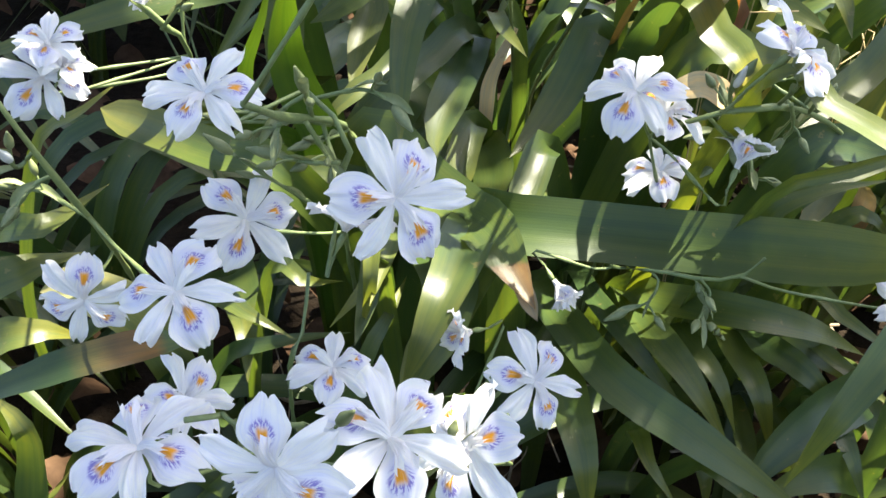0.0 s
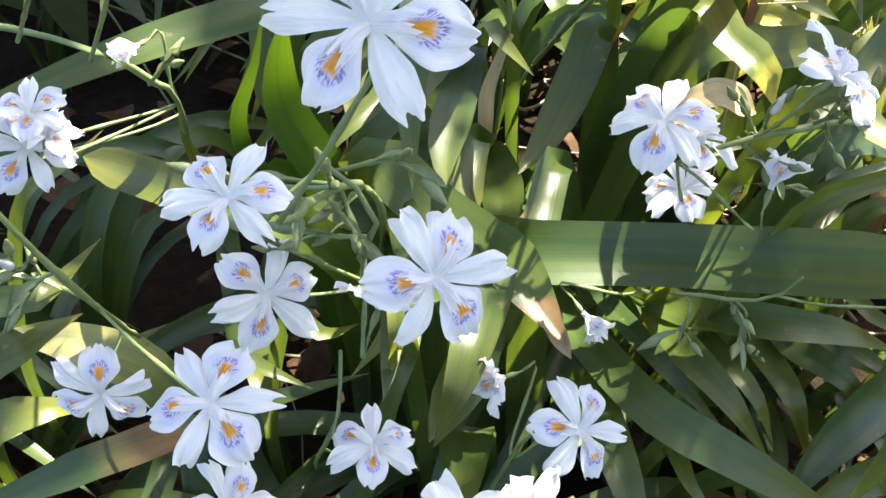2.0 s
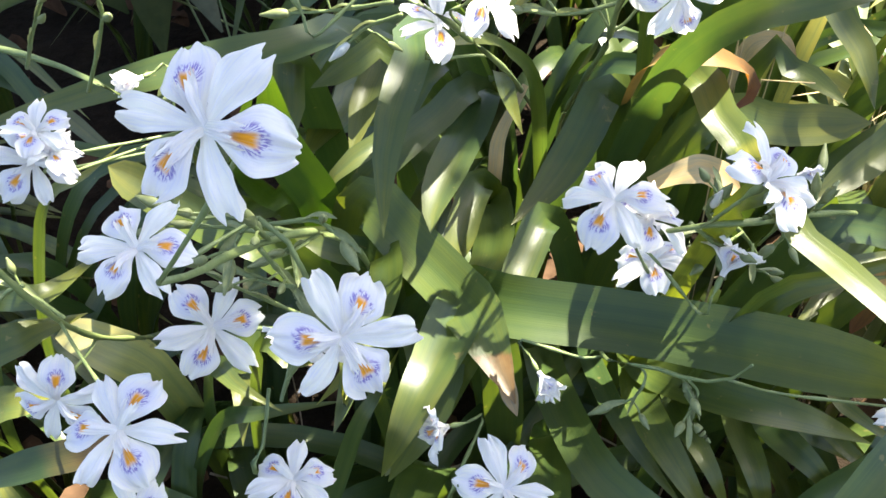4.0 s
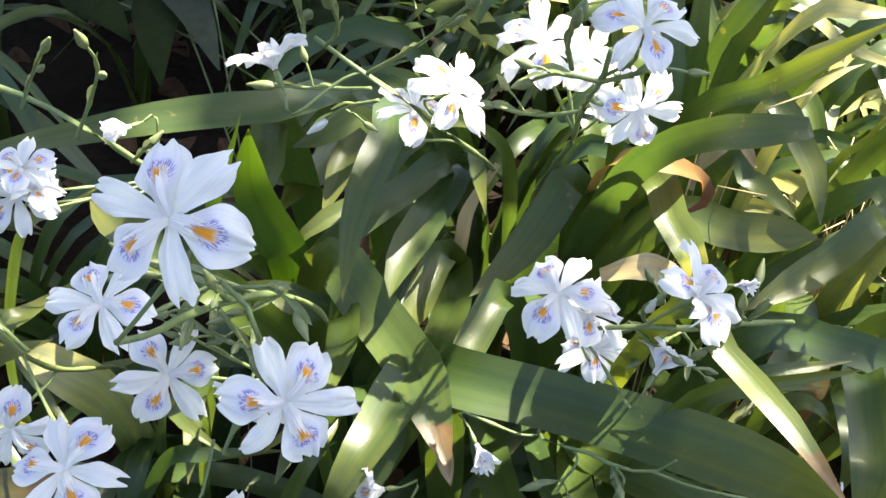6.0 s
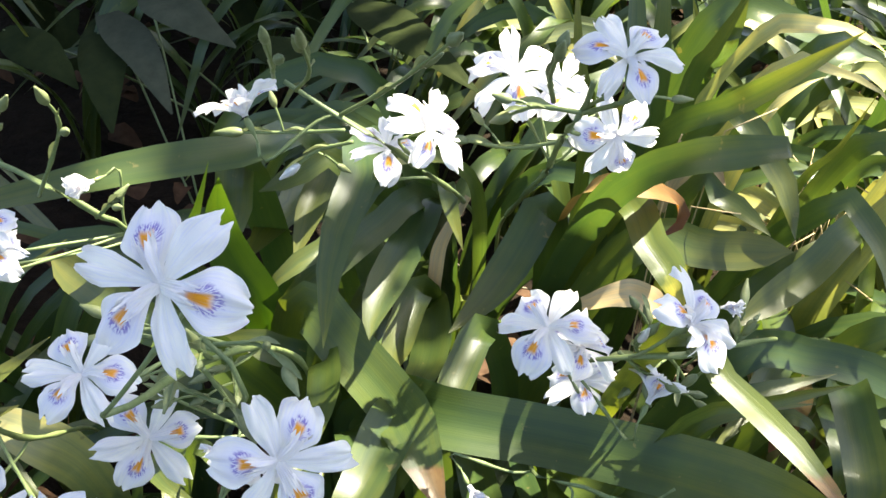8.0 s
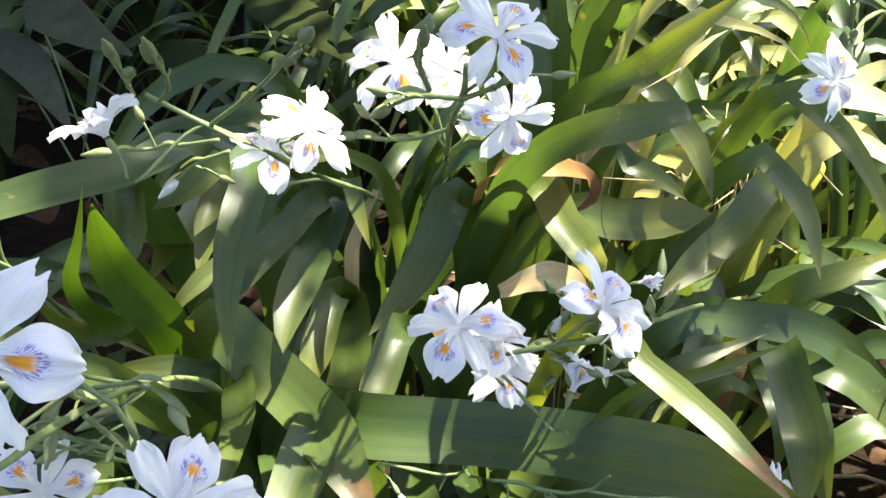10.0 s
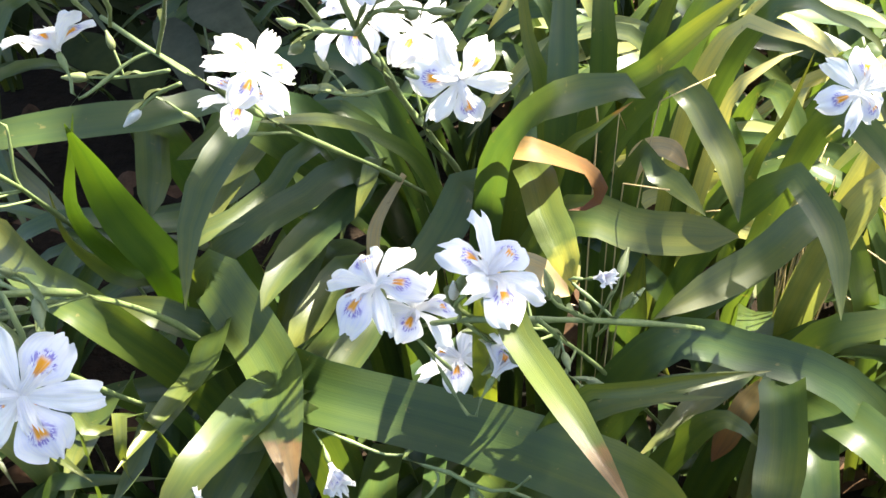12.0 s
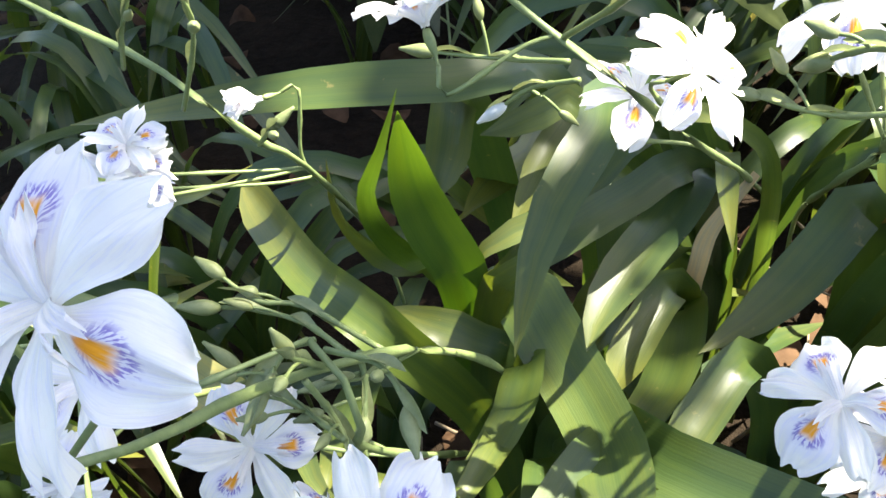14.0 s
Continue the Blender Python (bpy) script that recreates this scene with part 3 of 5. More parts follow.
leaf_part(plant_r, [(0.257, 0.559, 0.22), (0.243, 0.484, 0.25), (0.211, 0.427, 0.26), (0.187, 0.401, 0.25)], 0.02156, 0, leaf_green, rng=leaf_rng)
leaf_part(plant_r, [(0.177, 0.519, 0.22), (0.18, 0.508, 0.27), (0.182, 0.505, 0.3)], 0.02352, 0, leaf_green, rng=leaf_rng)
leaf_part(plant_r, [(0.203, 0.411, 0.24), (0.226, 0.406, 0.28), (0.252, 0.402, 0.26)], 0.01568, 0, leaf_green, rng=leaf_rng)
leaf_part(plant_r, [(0.28, 0.475, 0.24), (0.268, 0.412, 0.27), (0.27, 0.38, 0.26), (0.289, 0.369, 0.2)], 0.02548, 0, leaf_green, rng=leaf_rng)
leaf_part(plant_b, [(0.125, 0.56, 0.02), (0.13, 0.515, 0.22), (0.132, 0.512, 0.39), (0.13, 0.527, 0.418), (0.127, 0.55, 0.45), (0.122, 0.575, 0.485)], 0.0165, 0, leaf_green, rng=leaf_rng, foot=False, lean=FACING)
leaf_part(plant_b, [(0.15, 0.6, 0.02), (0.152, 0.572, 0.22), (0.15, 0.561, 0.379), (0.148, 0.561, 0.412), (0.145, 0.568, 0.445), (0.14, 0.58, 0.48)], 0.0155, 5, leaf_green, rng=leaf_rng, foot=False, lean=FACING)
leaf_part(plant_b, [(0.17, 0.63, 0.02), (0.172, 0.61, 0.22), (0.175, 0.584, 0.377), (0.179, 0.571, 0.406), (0.185, 0.56, 0.437), (0.192, 0.555, 0.465)], 0.0135, 10, leaf_green, rng=leaf_rng, foot=False, lean=FACING)
leaf_part(plant_b, [(0.12, 0.63, 0.02), (0.121, 0.60, 0.22), (0.115, 0.58, 0.352), (0.106, 0.58, 0.386), (0.101, 0.585, 0.415), (0.098, 0.595, 0.445)], 0.0115, 15, leaf_green, rng=leaf_rng, foot=False, lean=FACING)
# The pale blades at the back right have sunlight in their colour.
leaf_part(plant_b, [(0.20, 0.64, 0.02), (0.21, 0.6, 0.24), (0.221, 0.578, 0.356), (0.232, 0.58, 0.373), (0.246, 0.584, 0.384), (0.258, 0.592, 0.385)], 0.0135, 0, leaf_sunlit, label="leaf with strong sunlight painted in as pale yellow", rng=leaf_rng, foot=False, lean=(-0.1, -0.4, 0.9))
leaf_part(plant_b, [(0.19, 0.62, 0.02), (0.195, 0.59, 0.3), (0.212, 0.545, 0.415), (0.238, 0.53, 0.423), (0.255, 0.512, 0.424), (0.262, 0.495, 0.42)], 0.0105, 0, leaf_sunlit, label="leaf with strong sunlight painted in as pale yellow", rng=leaf_rng, foot=False, lean=FACING)
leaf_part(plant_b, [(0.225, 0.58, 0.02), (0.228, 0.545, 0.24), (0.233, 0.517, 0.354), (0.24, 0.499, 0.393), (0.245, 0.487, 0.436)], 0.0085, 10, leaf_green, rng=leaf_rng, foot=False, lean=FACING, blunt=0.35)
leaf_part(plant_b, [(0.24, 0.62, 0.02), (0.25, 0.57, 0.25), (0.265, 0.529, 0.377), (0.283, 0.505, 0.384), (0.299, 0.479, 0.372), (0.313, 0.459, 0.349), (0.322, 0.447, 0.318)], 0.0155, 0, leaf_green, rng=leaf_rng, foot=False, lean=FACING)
leaf_part(plant_b, [(0.27, 0.58, 0.02), (0.28, 0.545, 0.25), (0.297, 0.532, 0.362), (0.326, 0.556, 0.365), (0.357, 0.58, 0.363), (0.395, 0.6, 0.35)], 0.0165, 0, leaf_sunlit, label="leaf with strong sunlight painted in as pale yellow", rng=leaf_rng, foot=False, lean=FACING)
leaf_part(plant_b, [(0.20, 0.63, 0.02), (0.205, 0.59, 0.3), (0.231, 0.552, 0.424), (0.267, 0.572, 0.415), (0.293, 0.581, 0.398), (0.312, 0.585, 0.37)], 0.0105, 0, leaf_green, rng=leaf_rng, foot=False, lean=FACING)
leaf_part(plant_b, [(0.26, 0.56, 0.02), (0.275, 0.53, 0.25), (0.298, 0.517, 0.35), (0.317, 0.511, 0.356), (0.34, 0.502, 0.345), (0.362, 0.497, 0.32)], 0.022, 0, leaf_sunlit, label="leaf with strong sunlight painted in as pale yellow", rng=leaf_rng, foot=False, lean=(0, -0.3, 0.95))
leaf_part(plant_b, [(0.20, 0.74, 0.02), (0.21, 0.71, 0.25), (0.238, 0.67, 0.37), (0.271, 0.66, 0.384), (0.3, 0.662, 0.38), (0.33, 0.67, 0.36)], 0.02, 0, leaf_sunlit, label="leaf with strong sunlight painted in as pale yellow", rng=leaf_rng, foot=False, lean=(0, -0.3, 0.95))
leaf_part(plant_b, [(0.30, 0.68, 0.02), (0.305, 0.66, 0.2), (0.325, 0.64, 0.30), (0.37, 0.62, 0.315), (0.43, 0.61, 0.29)], 0.03, 0, leaf_sunlit, label="leaf with strong sunlight painted in as pale yellow", rng=leaf_rng, foot=False, lean=(0, -0.3, 0.95))
leaf_part(plant_r, [(0.12, 0.56, 0.02), (0.118, 0.53, 0.25), (0.133, 0.492, 0.362), (0.15, 0.485, 0.388), (0.168, 0.48, 0.409)], 0.0115, 0, leaf_browntip, label="short leaf with a withered brown end", rng=leaf_rng, foot=False, lean=FACING)
leaf_part(plant_b, [(0.216, 0.78, 0.22), (0.22, 0.74, 0.302), (0.202, 0.74, 0.362)], 0.02156, 10, leaf_green, rng=leaf_rng)
leaf_part(plant_b, [(0.217, 0.716, 0.36), (0.283, 0.702, 0.36), (0.375, 0.769, 0.32)], 0.02352, 0, leaf_green, rng=leaf_rng)
leaf_part(plant_b, [(0.314, 0.631, 0.28), (0.33, 0.6, 0.32), (0.369, 0.591, 0.36)], 0.02156, 0, leaf_green, rng=leaf_rng)
leaf_part(plant_b, [(0.364, 0.649, 0.26), (0.37, 0.607, 0.29), (0.404, 0.605, 0.27)], 0.0392, 0, leaf_sunlit, label="leaf with strong sunlight painted in as pale yellow", rng=leaf_rng)
leaf_part(plant_b, [(0.372, 0.715, 0.32), (0.369, 0.665, 0.38), (0.367, 0.644, 0.42)], 0.02548, 0, leaf_green, rng=leaf_rng)
leaf_part(plant_b, [(0.231, 0.757, 0.28), (0.226, 0.7, 0.356), (0.23, 0.7, 0.396)], 0.02352, 0, leaf_green, rng=leaf_rng)
leaf_part(plant_f, [(0.054, 0.425, 0.21), (0.061, 0.365, 0.245), (0.081, 0.302, 0.265), (0.113, 0.279, 0.255), (0.16, 0.267, 0.22), (0.185, 0.264, 0.2)], 0.02063, 0, leaf_green, rng=leaf_rng)
leaf_part(plant_f, [(0.08, 0.446, 0.2), (0.085, 0.386, 0.235), (0.1, 0.33, 0.25), (0.13, 0.313, 0.215)], 0.0122, 0, leaf_green, rng=leaf_rng)
leaf_part(plant_f, [(0.11, 0.43, 0.2), (0.107, 0.359, 0.245), (0.12, 0.313, 0.255), (0.145, 0.3, 0.215)], 0.01868, 0, leaf_green, rng=leaf_rng)
leaf_part(plant_f, [(0.127, 0.411, 0.21), (0.126, 0.358, 0.24), (0.138, 0.319, 0.245), (0.152, 0.311, 0.21)], 0.01306, 0, leaf_green, rng=leaf_rng)
leaf_part(plant_f, [(0.166, 0.411, 0.19), (0.163, 0.364, 0.215), (0.167, 0.33, 0.22), (0.179, 0.317, 0.18)], 0.01646, 0, leaf_green, rng=leaf_rng)
leaf_part(plant_f, [(0.06, 0.353, 0.22), (0.059, 0.293, 0.26), (0.063, 0.258, 0.26), (0.068, 0.253, 0.22)], 0.02042, 0, leaf_green, rng=leaf_rng)
leaf_part(plant_f, [(0.2, 0.28, 0.33), (0.172, 0.252, 0.335), (0.154, 0.238, 0.315), (0.144, 0.238, 0.27)], 0.01663, 0, leaf_green, rng=leaf_rng)
leaf_part(plant_f, [(0.176, 0.397, 0.2), (0.178, 0.358, 0.225), (0.191, 0.335, 0.23), (0.218, 0.326, 0.2)], 0.01736, 0, leaf_green, rng=leaf_rng)
leaf_part(plant_f, [(0.105, 0.408, 0.22), (0.116, 0.376, 0.245), (0.147, 0.347, 0.265), (0.185, 0.34, 0.26), (0.225, 0.348, 0.23)], 0.01931, 0, leaf_green, rng=leaf_rng)
leaf_part(plant_f, [(0.195, 0.375, 0.25), (0.205, 0.348, 0.26), (0.239, 0.335, 0.24)], 0.01093, 0, leaf_green, rng=leaf_rng)
leaf_part(plant_f, [(0.204, 0.388, 0.2), (0.214, 0.353, 0.22), (0.25, 0.33, 0.2)], 0.01042, 0, leaf_green, rng=leaf_rng)
leaf_part(plant_f, [(0.21, 0.354, 0.19), (0.208, 0.304, 0.21), (0.22, 0.286, 0.18)], 0.01357, 0, leaf_green, rng=leaf_rng)
leaf_part(plant_f, [(0.226, 0.418, 0.14), (0.219, 0.358, 0.17), (0.215, 0.328, 0.14)], 0.01612, 0, leaf_green, rng=leaf_rng)
leaf_part(plant_f, [(0.2, 0.408, 0.13), (0.204, 0.349, 0.155), (0.213, 0.325, 0.12)], 0.01438, 0, leaf_green, rng=leaf_rng)
leaf_part(plant_f, [(0.252, 0.414, 0.15), (0.25, 0.362, 0.17), (0.26, 0.334, 0.13)], 0.01543, 0, leaf_green, rng=leaf_rng)
leaf_part(plant_f, [(0.188, 0.411, 0.12), (0.178, 0.344, 0.15), (0.176, 0.325, 0.12)], 0.01385, 0, leaf_green, rng=leaf_rng)
leaf_part(plant_f, [(0.254, 0.379, 0.2), (0.229, 0.354, 0.19), (0.209, 0.361, 0.15)], 0.01199, 0, leaf_green, rng=leaf_rng)
leaf_part(plant_f, [(0.141, 0.385, 0.13), (0.15, 0.336, 0.15), (0.155, 0.322, 0.12)], 0.01377, 0, leaf_green, rng=leaf_rng)
leaf_part(plant_f, [(0.102, 0.322, 0.2), (0.102, 0.286, 0.22), (0.117, 0.273, 0.2)], 0.01072, 0, leaf_green, rng=leaf_rng)
leaf_part(plant_f, [(0.134, 0.308, 0.19), (0.143, 0.283, 0.21), (0.17, 0.276, 0.18)], 0.01177, 0, leaf_green, rng=leaf_rng)
leaf_part(plant_f, [(0.154, 0.364, 0.3), (0.179, 0.367, 0.325), (0.218, 0.372, 0.33)], 0.01078, 0, leaf_green, rng=leaf_rng)
leaf_part(plant_f, [(0.175, 0.396, 0.28), (0.193, 0.392, 0.31), (0.243, 0.412, 0.31)], 0.0147, 0, leaf_green, rng=leaf_rng)
leaf_part(plant_f, [(0.25, 0.42, 0.02), (0.248, 0.39, 0.14), (0.23, 0.344, 0.205), (0.194, 0.315, 0.218), (0.166, 0.296, 0.208), (0.15, 0.284, 0.185)], 0.027, 0, leaf_green, rng=leaf_rng, foot=False, lean=FACING)
leaf_part(plant_f, [(0.25, 0.36, 0.02), (0.245, 0.33, 0.13), (0.209, 0.297, 0.197), (0.179, 0.287, 0.203), (0.155, 0.281, 0.188)], 0.022, 0, leaf_green, rng=leaf_rng, foot=False, lean=FACING)
leaf_part(plant_f, [(0.13, 0.43, 0.02), (0.14, 0.41, 0.14), (0.169, 0.385, 0.208), (0.19, 0.369, 0.22), (0.216, 0.362, 0.21), (0.243, 0.359, 0.185)], 0.02, 0, leaf_green, rng=leaf_rng, foot=False, lean=FACING)
leaf_part(plant_f, [(-0.001, 0.329, 0.22), (-0.011, 0.271, 0.25), (-0.021, 0.242, 0.24)], 0.02548, 0, leaf_green, rng=leaf_rng)
leaf_part(plant_l, [(-0.197, 0.249, 0.31), (-0.155, 0.25, 0.33), (-0.125, 0.257, 0.335), (-0.101, 0.273, 0.325)], 0.0135, 0, leaf_orange, label="leaf half turned orange", foot=False, rng=leaf_rng)
leaf_part(plant_l, [(-0.13, 0.446, 0.2), (-0.108, 0.368, 0.235), (-0.104, 0.337, 0.22)], 0.02352, 0, leaf_green, rng=leaf_rng)
leaf_part(plant_l, [(-0.122, 0.366, 0.25), (-0.097, 0.339, 0.27), (-0.075, 0.332, 0.26)], 0.01372, 0, leaf_green, rng=leaf_rng)
# Sunlight on this blade is painted by its pale colour.
leaf_part(plant_l, [(-0.16, 0.42, 0.02), (-0.165, 0.41, 0.12), (-0.178, 0.40, 0.20), (-0.198, 0.395, 0.228), (-0.222, 0.405, 0.228), (-0.245, 0.42, 0.205)], 0.03, 0, leaf_sunlit, label="broad leaf with sunlight painted in as a pale end", foot=False, rng=leaf_rng, blunt=0.3)
leaf_part(plant_l, [(-0.238, 0.339, 0.27), (-0.208, 0.35, 0.29), (-0.192, 0.385, 0.27)], 0.02548, 0, leaf_green, rng=leaf_rng)
leaf_part(plant_l, [(-0.228, 0.317, 0.26), (-0.195, 0.318, 0.28), (-0.18, 0.332, 0.26)], 0.02352, 0, leaf_green, rng=leaf_rng)
leaf_part(plant_l, [(-0.19, 0.266, 0.24), (-0.188, 0.269, 0.27), (-0.209, 0.288, 0.27)], 0.01764, 0, leaf_green, rng=leaf_rng)
leaf_part(plant_l, [(-0.231, 0.367, 0.29), (-0.195, 0.361, 0.31), (-0.183, 0.418, 0.29)], 0.01568, 0, leaf_green, rng=leaf_rng)
leaf_part(plant_l, [(-0.085, 0.35, 0.29), (-0.065, 0.332, 0.3), (-0.051, 0.363, 0.27)], 0.0098, 0, leaf_green, rng=leaf_rng)
leaf_part(plant_l, [(-0.121, 0.349, 0.22), (-0.088, 0.338, 0.25), (-0.049, 0.355, 0.24)], 0.0098, 0, leaf_green, rng=leaf_rng)
leaf_part(plant_l, [(-0.042, 0.327, 0.24), (-0.027, 0.339, 0.27), (-0.019, 0.367, 0.27)], 0.0098, 0, leaf_green, rng=leaf_rng)
leaf_part(plant_d, [(0.1, 0.53, 0.3), (0.104, 0.46, 0.385), (0.122, 0.434, 0.407), (0.139, 0.444, 0.397), (0.15, 0.457, 0.383), (0.157, 0.461, 0.369), (0.152, 0.459, 0.361), (0.142, 0.456, 0.360)], 0.0125, 0, leaf_dry, label="dry brown curled leaf", foot=False, rng=leaf_rng)
leaf_part(plant_d, [(0.104, 0.415, 0.345), (0.127, 0.409, 0.36), (0.148, 0.41, 0.345)], 0.0147, 0, leaf_straw, label="dry straw-coloured leaf", foot=False, rng=leaf_rng)
leaf_part(plant_d, [(0.168, 0.556, 0.30), (0.176, 0.554, 0.334), (0.19, 0.551, 0.34), (0.203, 0.55, 0.328)], 0.013, 0, leaf_straw, label="dry straw-coloured leaf", foot=False, rng=leaf_rng)
leaf_part(plant_d, [(0.251, 0.456, 0.26), (0.237, 0.424, 0.27), (0.225, 0.413, 0.24)], 0.01274, 0, leaf_dry, label="dry brown curled leaf", foot=False, rng=leaf_rng)
leaf_part(plant_d, [(0.029, 0.356, 0.3), (0.036, 0.327, 0.305), (0.043, 0.306, 0.3)], 0.00882, 20, leaf_straw, label="dry straw-coloured leaf", foot=False, rng=leaf_rng)


def random_leaves(rng, x, y, count, height, reach, wide):
    """Curves of the arching leaves of one fan."""
    out = []
    plane = rng.uniform(0, 3.1416)
    for i in range(count):
        a = plane + (3.1416 if i % 2 else 0.0) + rng.uniform(-0.5, 0.5)
        h, r = height * rng.uniform(0.65, 1.0), reach * rng.uniform(0.6, 1.1)
        d = Vector((math.cos(a), math.sin(a), 0))
        b = Vector((x + rng.uniform(-0.012, 0.012), y + rng.uniform(-0.012, 0.012), ground_height(x, y)))
        up = Vector((0, 0, 1))
        turn = d.cross(up) * rng.uniform(-0.25, 0.25) * r
        out.append(([b, b + d * r * 0.12 + up * h * 0.6, b + d * r * 0.38 + up * h * 0.96, b + d * r * 0.72 + up * h * 0.93 + turn * 0.4, b + d * r * 1.05 + up * h * rng.uniform(0.4, 0.7) + turn],
                    wide * rng.uniform(0.65, 1.15), rng.uniform(-25, 25)))
    return out


def build_bed():
    """The rest of the bed: low fans between the plants above as plants of their own, the far ones joined."""
    rng = random.Random(21)
    verts, faces, uvs = [], [], []
    for iy in range(24):
        for ix in range(26):
            x, y = -0.75 + 0.085 * ix + rng.uniform(-0.03, 0.03), 0.02 + 0.085 * iy + rng.uniform(-0.03, 0.03)
            core = -0.26 < x < 0.36 and 0.12 < y < 0.60
            dark = x < 0.02 and y > 0.62
            if rng.random() < (0.8 if dark else 0.55 if core else 0.55 if 0.1 < x < 0.55 and 0.5 < y < 0.85 else 0.35):
                continue
            height = rng.uniform(0.12, 0.18) if core else rng.uniform(0.22, 0.33)
            if x < -0.2 and y < 0.62 or y < 0.14:
                height = rng.uniform(0.16, 0.25)
            if dark:
                height = rng.uniform(0.15, 0.24)
            curves = random_leaves(rng, x, y, 7, height, rng.uniform(0.18, 0.30), 0.0165)
            if core or -0.35 < x < 0.55 and 0.1 < y < 0.95:
                plant = iris_plant((x, y), "low fan of dark green iris leaves in the shade" if core else "fan of narrow green iris leaves in deep shade" if dark else "upright fan of sunlit yellowish green iris leaves" if y > 0.55 else "arching fan of green iris leaves in dappled light")
                for i, (points, width, twist) in enumerate(curves):
                    # Every third blade at the back right is painted pale to look sunlit.
                    leaf_part(plant, points, width, twist, leaf_sunlit if x > 0.15 and y > 0.58 and i % 3 == 0 else leaf_green, rng=rng, steps=16, across=4, foot=False)
            else:
                for points, width, twist in curves:
                    v, f, uv = blade(points, width, twist, 14, 4, 0.16, rng, 0.25)
                    n0 = len(verts)
                    verts += v
                    uvs += uv
                    faces += [tuple(n0 + i for i in q) for q in f]
    ob = new("iris_bed", mesh_of("iris_bed", verts, faces, uvs, leaf_green))
    tagged(ob, "dense bed of arching strap-shaped green iris leaves", "iris bed", kind="stuff")


build_bed()


# ---- withered grass between the leaves ----
def dry_grass(at, count, seed):
    rng = random.Random(seed)
    tuft = thing("dry_grass_tuft", (at[0], at[1], ground_height(at[0], at[1])), "tuft of thin withered straw-coloured grass", "grass")
    base = WORLD[tuft].translation
    for _ in range(count):
        a, l, h = rng.uniform(0, 6.28), rng.uniform(0.02, 0.06), at[2] * rng.uniform(0.8, 1.08)
        d = Vector((math.cos(a), math.sin(a), 0))
        top = base + d * l * 0.5 + Vector((0, 0, h))
        v, f = tube([base + d * 0.004, base + d * 0.012 + Vector((0, 0, h * 0.6)), top, top + d * l * 0.6 + Vector((rng.uniform(-0.012, 0.012), rng.uniform(-0.012, 0.012), rng.uniform(-0.03, 0.01)))], rng.uniform(0.0003, 0.0006), 10, 5)
        part("strand", mesh_of("strand", local(v, base), f, None, straw_pale), tuft)


dry_grass((0.298, 0.645, 0.270), 18, 18)
dry_grass((0.243, 0.539, 0.200), 9, 9)
dry_grass((0.277, 0.549, 0.325), 16, 7)
dry_grass((0.160, 0.500, 0.415), 4, 3)


# ---- broad-leaved plant in the dark at the back ----
def broad_leaf(points, width, rng):
    """A heart-shaped leaf with a sunken midrib and waved rim: verts, faces, uvs."""
    line = spline(points, 14)
    verts, uvs = [], []
    ph = rng.uniform(0, 6.28)
    for i, p in enumerate(line):
        u = i / 14
        tan = (line[min(i + 1, 14)] - line[max(i - 1, 0)]).normalized()
        side = tan.cross(Vector((0, -0.4, 0.9))).normalized()
        up = side.cross(tan)
        w = width * 0.5 * max(0.02, math.sin(3.1416 * (0.06 + 0.92 * u) ** 0.75))
        for c in range(9):
            s = c / 4 - 1
            ribs = 0.05 * math.sin(u * 26 - abs(s) * 9) * abs(s) * (1 - abs(s))
            verts.append(p + side * (w * s) + up * (w * (0.22 * abs(s) - 0.25 * s * s + ribs + 0.05 * math.sin(ph + 9 * u) * abs(s))))
            uvs.append((u, c / 8))
    return verts, grid_faces(15, 9), uvs


def broad_plant(at, leaves, material, label):
    rng = random.Random(int(at[0] * 1000) + 77)
    plant = thing("broad_leaved_plant", (at[0], at[1], ground_height(*at)), label, "plant", "plants in the shade")
    base = WORLD[plant].translation
    for points, width in leaves:
        v, f, uv = broad_leaf(points, width, rng)
        part("leaf", mesh_of("leaf", local(v, base), f, uv, material), plant)
        stem_part_free(plant, [base, base.lerp(Vector(points[0]), 0.6) + Vector((0, 0, 0.02)), Vector(points[0])], 0.0014)


def stem_part_free(plant, points, radius):
    base = WORLD[plant].translation
    v, f = tube(points, radius, 10, 6)
    part("leaf_stalk", mesh_of("leaf_stalk", local(v, base), f, None, stem_green), plant)


broad_plant((-0.24, 0.86), [([(-0.326, 1.037, 0.2), (-0.257, 0.952, 0.21), (-0.202, 0.927, 0.19)], 0.055), ([(-0.385, 1.045, 0.16), (-0.308, 0.941, 0.17), (-0.255, 0.858, 0.15)], 0.045)], broad_pale_shaded, "plant with greyish green heart-shaped leaves in deep shade")
broad_plant((-0.12, 0.95), [([(-0.393, 1.079, 0.14), (-0.348, 0.933, 0.15), (-0.315, 0.847, 0.13)], 0.06), ([(-0.484, 1.004, 0.15), (-0.406, 0.943, 0.15), (-0.376, 0.924, 0.13)], 0.05)], broad_green_shaded, "plant with dark yellowish green leaves in deep shade")
broad_plant((0, 0.86), [([(-0.095, 1.024, 0.2), (-0.022, 0.901, 0.23), (0.047, 0.837, 0.21)], 0.05), ([(-0.206, 1.036, 0.14), (-0.148, 0.961, 0.16), (-0.109, 0.925, 0.14)], 0.045)], broad_green_shaded, "plant with long dark leaves in deep shade")


